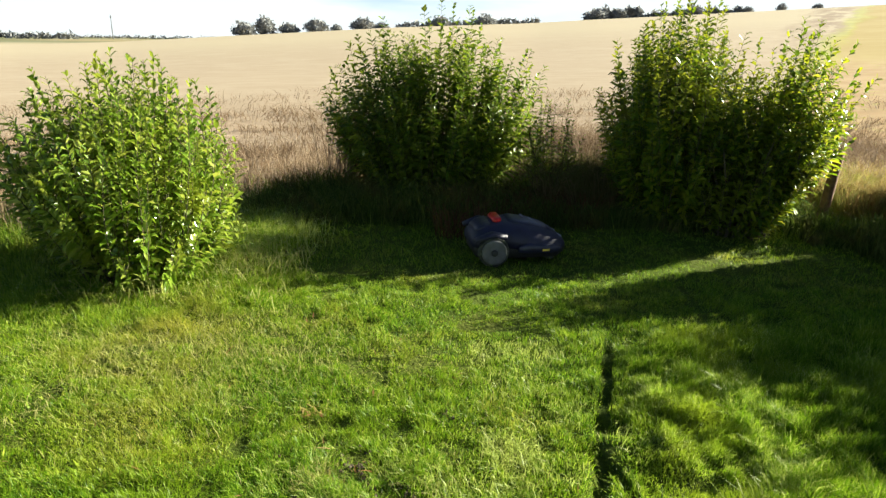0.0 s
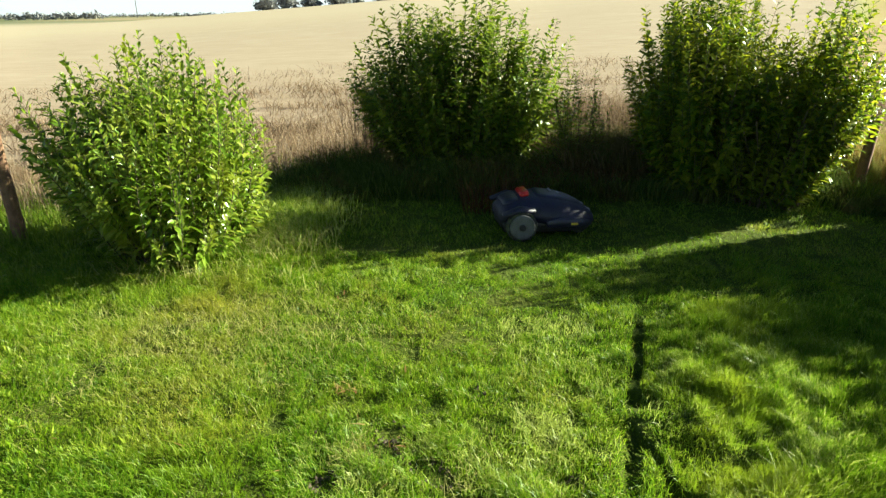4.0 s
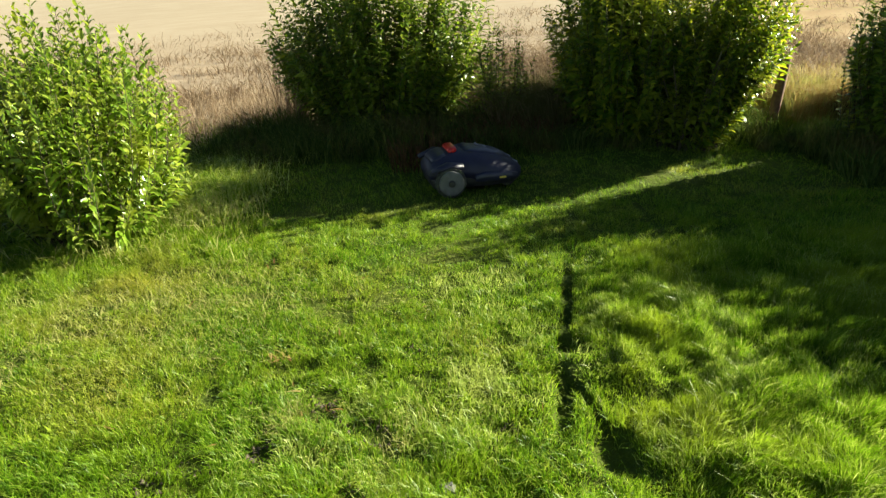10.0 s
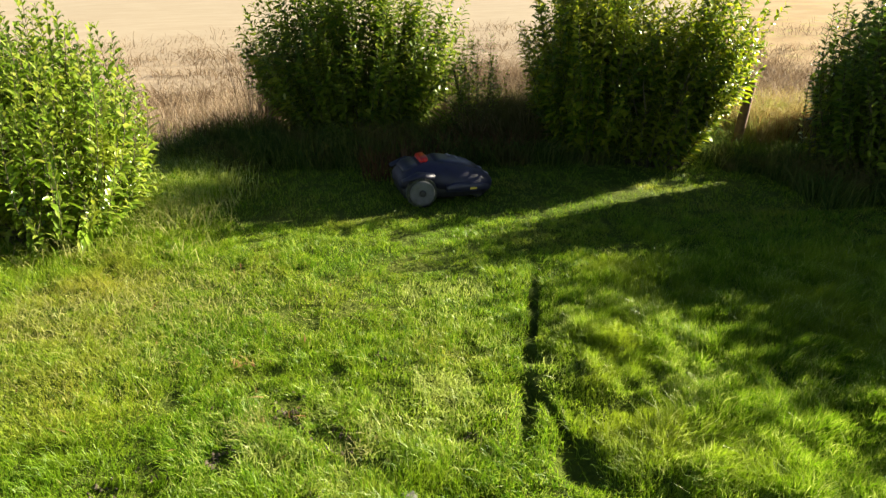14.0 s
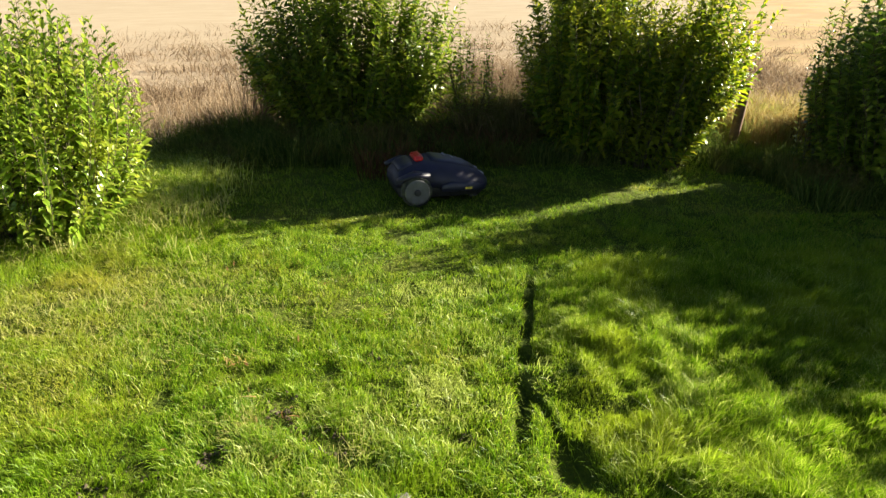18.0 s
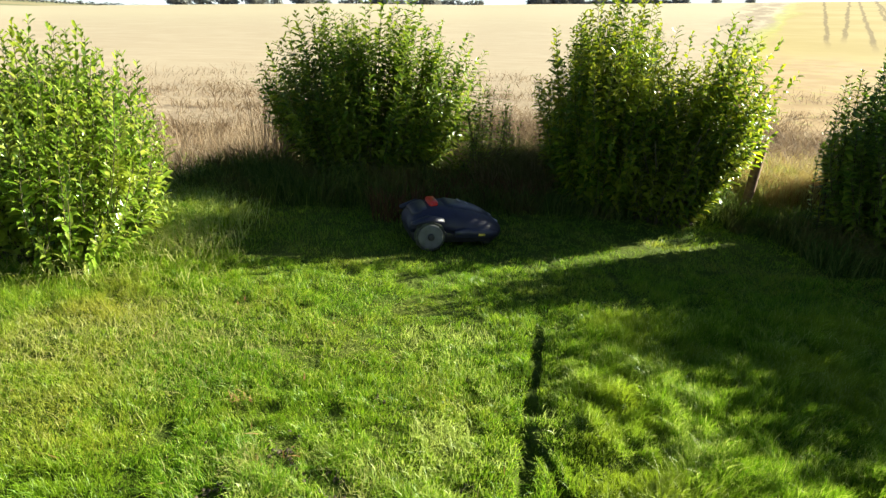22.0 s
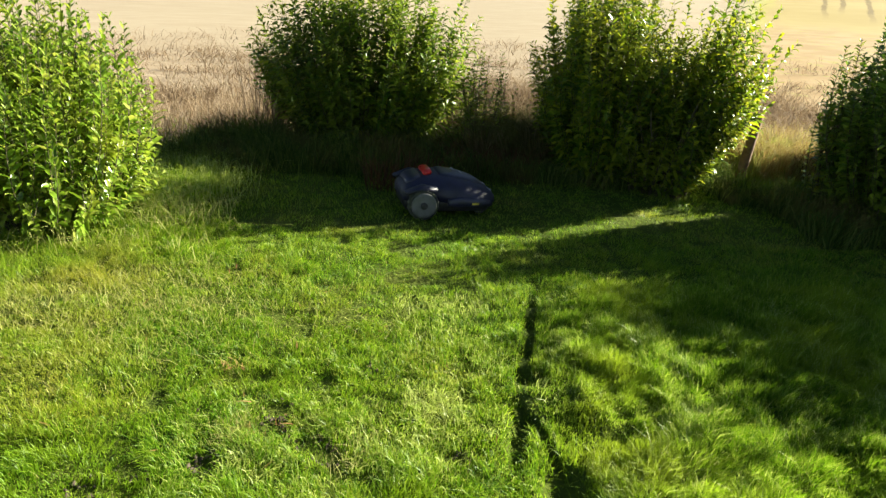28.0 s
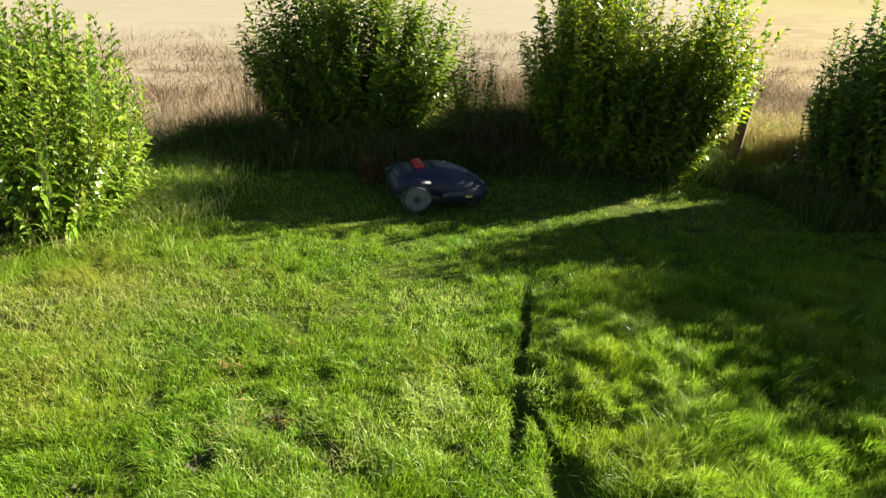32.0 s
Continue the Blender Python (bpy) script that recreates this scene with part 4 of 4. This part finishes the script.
# ---------------------------------------------------------------- fence posts
def fence_post(x, y, tall, lean, label):
    root = thing("fence_post", pose(x, y, float(height(x, y)) - 0.05, lean[0], lean[1], rng.uniform(0, 90)), label, "post", "fence posts")
    bm = bmesh.new()
    last = None
    for s in range(8):
        k = s / 7
        ring = []
        for t in range(10):
            a = t * math.pi / 5
            rad = (0.047 - 0.006 * k) * (1 + 0.07 * math.sin(3 * a + 4 * k) + rng.normal(0, 0.02))
            ring.append(bm.verts.new((rad * math.cos(a), rad * math.sin(a), tall * k + (0.012 * math.cos(a) if s == 7 else 0))))
        if last:
            for t in range(10):
                bm.faces.new((last[t], last[(t + 1) % 10], ring[(t + 1) % 10], ring[t]))
        last = ring
    bm.faces.new(last)
    part("stake", bm, M_POST, root)


fence_post(-3.27, 4.34, 0.98, (0, -2), "weathered round wooden fence post behind a shrub")
fence_post(3.15, 5.99, 0.68, (0, 7), "weathered round wooden fence post beside a hedge shrub")

# ---------------------------------------------------------------- robotic mower
M_SHELL = plain_material("grey_shell", (0.014, 0.014, 0.040), (0.010, 0.010, 0.024), 0.55, 0, 14)
M_TRIM = plain_material("black_chassis", (0.016, 0.016, 0.018), (0.03, 0.028, 0.025), 0.55, 0, 25)
M_PANEL = plain_material("slate_panel", (0.020, 0.021, 0.045), (0.014, 0.015, 0.03), 0.42, 0, 18)
M_TYRE = plain_material("rubber_tyre", (0.02, 0.02, 0.02), (0.07, 0.08, 0.035), 0.8, 0, 30)
M_WHEEL = plain_material("grey_wheel_disc", (0.12, 0.12, 0.118), (0.075, 0.078, 0.065), 0.55, 0, 20)
M_RED = plain_material("red_plastic", (0.62, 0.015, 0.010), (0.45, 0.02, 0.012), 0.30, 0, 20)
M_YELLOW = plain_material("yellow_label", (0.65, 0.48, 0.06), (0.5, 0.36, 0.05), 0.5, 0, 30)
M_PALE = plain_material("pale_marking", (0.34, 0.34, 0.36), (0.26, 0.26, 0.28), 0.5, 0, 30)


def loft(rows, seg=14, power=2.6, cap=True):
    """A shell of arched sections: rows of x, half width, foot z, top z."""
    bm = bmesh.new()
    last = None
    for x, w, low, high in rows:
        ring = []
        for i in range(seg + 1):
            a = math.pi * i / seg
            c, s = math.cos(a), math.sin(a)
            ring.append(bm.verts.new((x, -w * math.copysign(abs(c) ** (2 / power), c), low + (high - low) * abs(s) ** (2 / power))))
        if last:
            for i in range(seg):
                bm.faces.new((last[i], ring[i], ring[i + 1], last[i + 1]))
            bm.faces.new((last[seg], ring[seg], ring[0], last[0]))
        elif cap:
            bm.faces.new(ring[::-1])
        last = ring
    if cap:
        bm.faces.new(last)
    bmesh.ops.recalc_face_normals(bm, faces=bm.faces)
    return bm


def disc(radius, thick, seg=28, dish=0.0, tread=0.0):
    """A wheel body about the y axis, with rounded shoulders and an optional tread."""
    bm = bmesh.new()
    rows = ((-0.5, 0.80), (-0.42, 0.95), (-0.25, 1.0), (0.25, 1.0), (0.42, 0.95), (0.5, 0.80))
    last = None
    for k, (t, f) in enumerate(rows):
        ring = []
        for i in range(seg):
            a = 2 * math.pi * i / seg
            rad = radius * f * (1 + (tread if (i % 2) and 0 < k < 5 else 0))
            ring.append(bm.verts.new((rad * math.cos(a), t * thick, rad * math.sin(a))))
        if last:
            for i in range(seg):
                bm.faces.new((last[i], last[(i + 1) % seg], ring[(i + 1) % seg], ring[i]))
            last = ring
        else:
            mid = bm.verts.new((0, t * thick + dish, 0))
            for i in range(seg):
                bm.faces.new((mid, ring[(i + 1) % seg], ring[i]))
            last = ring
    mid = bm.verts.new((0, 0.5 * thick - dish, 0))
    for i in range(seg):
        bm.faces.new((mid, last[i], last[(i + 1) % seg]))
    bmesh.ops.recalc_face_normals(bm, faces=bm.faces)
    return bm


def robot_mower(x, y, turn):
    root = thing("robot_mower", pose(x, y, float(height(x, y)) + 0.004, 0, 0, turn) @ Matrix.Scale(1.07, 4), "dark grey robotic lawn mower with red stop button", "lawn mower")
    part("chassis", loft([(-0.29, 0.17, 0.05, 0.13), (-0.22, 0.185, 0.045, 0.15), (0.1, 0.215, 0.045, 0.15), (0.25, 0.20, 0.05, 0.13), (0.325, 0.12, 0.06, 0.11)], 14, 5.0), M_TRIM, root, "black plastic underbody")
    rows = [(-0.315, 0.10, 0.12, 0.16), (-0.305, 0.15, 0.11, 0.19), (-0.27, 0.18, 0.11, 0.232), (-0.2, 0.19, 0.115, 0.26), (-0.1, 0.20, 0.115, 0.272), (0.0, 0.222, 0.10, 0.265),
            (0.1, 0.24, 0.085, 0.245), (0.2, 0.235, 0.085, 0.212), (0.27, 0.21, 0.088, 0.18), (0.315, 0.165, 0.092, 0.148), (0.34, 0.09, 0.10, 0.12)]
    part("shell", loft(rows, 18, 3.0), M_SHELL, root)
    part("hood", loft([(-0.06, 0.10, 0.255, 0.2745), (-0.02, 0.12, 0.25, 0.278), (0.1, 0.125, 0.225, 0.2585), (0.2, 0.115, 0.19, 0.226), (0.255, 0.08, 0.175, 0.196)], 14, 3.5), M_PANEL, root, "raised slate grey hood")
    part("rear_cover", loft([(-0.285, 0.11, 0.2, 0.229), (-0.25, 0.125, 0.22, 0.250), (-0.19, 0.12, 0.24, 0.267)], 12, 3.5), M_PANEL, root)
    part("stop_button", loft([(-0.165, 0.075, 0.255, 0.283), (-0.155, 0.09, 0.255, 0.292), (-0.115, 0.09, 0.26, 0.296), (-0.105, 0.075, 0.26, 0.286)], 12, 4.0), M_RED, root, "red stop bar across the top")
    for side in (-1, 1):
        bm = loft([(-0.02, 0.014, 0.09, 0.13), (0.05, 0.02, 0.085, 0.15), (0.2, 0.02, 0.085, 0.14), (0.27, 0.012, 0.09, 0.12)], 8, 3.0)
        bmesh.ops.translate(bm, verts=bm.verts, vec=(0, side * 0.228, 0))
        part("side_skirt", bm, M_PANEL, root)
        bm = loft([(-0.31, 0.035, 0.17, 0.19), (-0.2, 0.045, 0.2, 0.232), (-0.1, 0.035, 0.19, 0.215)], 8, 2.5)
        bmesh.ops.translate(bm, verts=bm.verts, vec=(0, side * 0.215, 0))
        part("wheel_arch", bm, M_SHELL, root)
        bm = bmesh.new()
        bmesh.ops.create_cube(bm, size=1, matrix=Matrix.LocRotScale((0.16, side * 0.2505, 0.105), None, (0.045, 0.004, 0.014)))
        part("side_label", bm, M_YELLOW, root, "small yellow label", False)
        bm = disc(0.10, 0.055, 32, 0.0, 0.045)
        bmesh.ops.translate(bm, verts=bm.verts, vec=(-0.19, side * 0.235, 0.102))
        wheel = part("rear_wheel", bm, M_TYRE, root, "grey wheel with a knobbly rubber tyre", False)
        bm = disc(0.083, 0.02, 28, 0.008)
        bmesh.ops.translate(bm, verts=bm.verts, vec=(-0.19, side * 0.262, 0.102))
        part("wheel_disc", bm, M_WHEEL, wheel)
        bm = disc(0.022, 0.02, 16)
        bmesh.ops.translate(bm, verts=bm.verts, vec=(-0.19, side * 0.272, 0.102))
        part("hub_cap", bm, M_TRIM, wheel)
        bm = disc(0.052, 0.03, 20)
        bmesh.ops.translate(bm, verts=bm.verts, vec=(0.23, side * 0.12, 0.052))
        part("front_caster", bm, M_TYRE, root, "", False)
        bm = loft([(0.285, 0.022, 0.15, 0.168), (0.315, 0.02, 0.13, 0.152)], 8, 3.0)
        bmesh.ops.translate(bm, verts=bm.verts, vec=(0, side * 0.075, 0.004))
        part("headlight", bm, M_PALE, root, "narrow pale front lamp")
    for k in range(3):
        bm = bmesh.new()
        bmesh.ops.create_cube(bm, size=1, matrix=Matrix.LocRotScale((0.06 + 0.05 * k, 0.03 - 0.03 * k, 0.2715 - 0.011 * k - 0.0045 * k * k), Euler((0, 0.22, 0)), (0.012, 0.06, 0.006)))
        part("marking", bm, M_PALE, root, "pale bar of lettering", False)
    return root


robot_mower(0.40, 4.86, 12)


# ---------------------------------------------------------------- far trees and hedges
def far_spot(az, r):
    x, y = r * math.sin(radians(az)), r * math.cos(radians(az))
    return x, y, float(height(x, y))


def clumps(n, rx, ry, rz, zc, size):
    """Many small leaf clumps inside an uneven crown."""
    d = rng.normal(0, 1, (n, 3))
    d /= np.linalg.norm(d, axis=1)[:, None]
    d *= rng.uniform(0.35, 1.0, n)[:, None] ** 0.5
    lump = 1 + 0.22 * np.sin(5 * d[:, 0] + 3 * d[:, 2]) + 0.18 * np.sin(7 * d[:, 1] - 4 * d[:, 2])
    c = d * lump[:, None] * np.array([rx, ry, rz]) + np.array([0, 0, zc])
    v = (c[:, None] + rng.normal(0, size, (n, 3, 3))).reshape(-1, 3)
    return v, np.arange(3 * n).reshape(-1, 3)


def far_tree(az, r, tall, wide):
    x, y, z = far_spot(az, r)
    root = thing("tree", pose(x, y, z - 0.15 * tall), "small dark green tree far off on the hill's crest", "tree", "trees on the crest")
    bm = bmesh.new()
    bmesh.ops.create_cone(bm, segments=8, radius1=tall * 0.04, radius2=tall * 0.015, depth=tall * 0.7, matrix=Matrix.Translation((0, 0, tall * 0.35)))
    for a in (0.4, 2.6, 4.5):
        m = Matrix.Translation((math.cos(a) * wide * 0.12, math.sin(a) * wide * 0.12, tall * 0.55)) @ Euler((0, 0.7, a)).to_matrix().to_4x4()
        bmesh.ops.create_cone(bm, segments=6, radius1=tall * 0.014, radius2=tall * 0.006, depth=tall * 0.35, matrix=m)
    part("trunk", bm, M_BARK, root)
    v, f = clumps(650, wide * 0.5, wide * 0.5, tall * 0.42, tall * 0.58, wide * 0.07)
    crown = new("crown", mesh_from("crown", v, f, [M_FAR_HAZED]))
    crown.parent = root


for az, r, tall, wide in ((-18.25, 225, 3.4, 4.6), (-16.7, 228, 5.0, 4.2), (-14.9, 226, 2.6, 4.0), (-12.7, 226, 3.4, 4.6), (-11.2, 230, 1.8, 2.4), (-9.05, 226, 3.0, 4.6), (-7.6, 228, 1.6, 3.0), (-3.0, 230, 2.8, 4.5),
                          (0.6, 230, 2.6, 5.0), (9.3, 226, 2.9, 4.0), (11.0, 228, 2.6, 3.4), (16.4, 228, 2.9, 3.2), (20.1, 228, 1.8, 2.0), (22.3, 228, 2.2, 1.8), (24.6, 228, 1.6, 1.8)):
    far_tree(az, r, tall * 1.2, wide * 1.45)


def far_hedge(name, az0, az1, r, tall, label, n=900):
    a = np.radians(rng.uniform(az0, az1, n))
    c = np.stack([r * np.sin(a), r * np.cos(a)], 1)
    z = height(c[:, 0], c[:, 1])
    h = tall * (0.7 + 0.3 * np.sin(a * 300) * np.sin(a * 113 + 1)) * rng.uniform(0, 1, n) ** 0.8
    c3 = np.concatenate([c, (z + h - 0.2)[:, None]], 1)
    v = (c3[:, None] + rng.normal(0, tall * 0.22, (n, 3, 3))).reshape(-1, 3)
    tagged(new(name, mesh_from(name, v, np.arange(3 * n).reshape(-1, 3), [M_FAR_HAZED])), label, "hedge", "", "stuff")


far_hedge("far_hedge", -6.5, 4.9, 232, 2.6, "low dark hedge along the crest of the stubble field")
far_hedge("far_hedge", 8.4, 12.4, 230, 3.8, "tall ragged hedge along the crest of the stubble field", 1100)
far_hedge("far_hedge", 12.2, 19.8, 230, 2.4, "low dark hedge along the crest of the stubble field", 1500)
far_hedge("far_hedge", -19, -9, 235, 0.9, "thin hedge along the crest of the stubble field", 700)
far_hedge("far_woods", -60, -19, 1500, 7.0, "distant blue-green woods on the flat horizon", 4200)
far_hedge("far_woods", -36, -30, 900, 8.0, "distant clump of trees on the flat horizon", 500)


def radio_mast(az, r, tall):
    x, y, z = far_spot(az, r)
    root = thing("radio_mast", pose(x, y, z), "thin grey mast far off on the horizon", "mast")
    bm = bmesh.new()
    bmesh.ops.create_cone(bm, segments=8, radius1=0.7, radius2=0.35, depth=tall, matrix=Matrix.Translation((0, 0, tall / 2)))
    part("pole", bm, M_WHEEL, root)
    bm = bmesh.new()
    bmesh.ops.create_cone(bm, segments=10, radius1=1.0, radius2=1.0, depth=2.0, matrix=Matrix.Translation((0, 0, tall * 0.93)))
    part("antenna_drum", bm, M_WHEEL, root)


radio_mast(-27.6, 1100, 32)
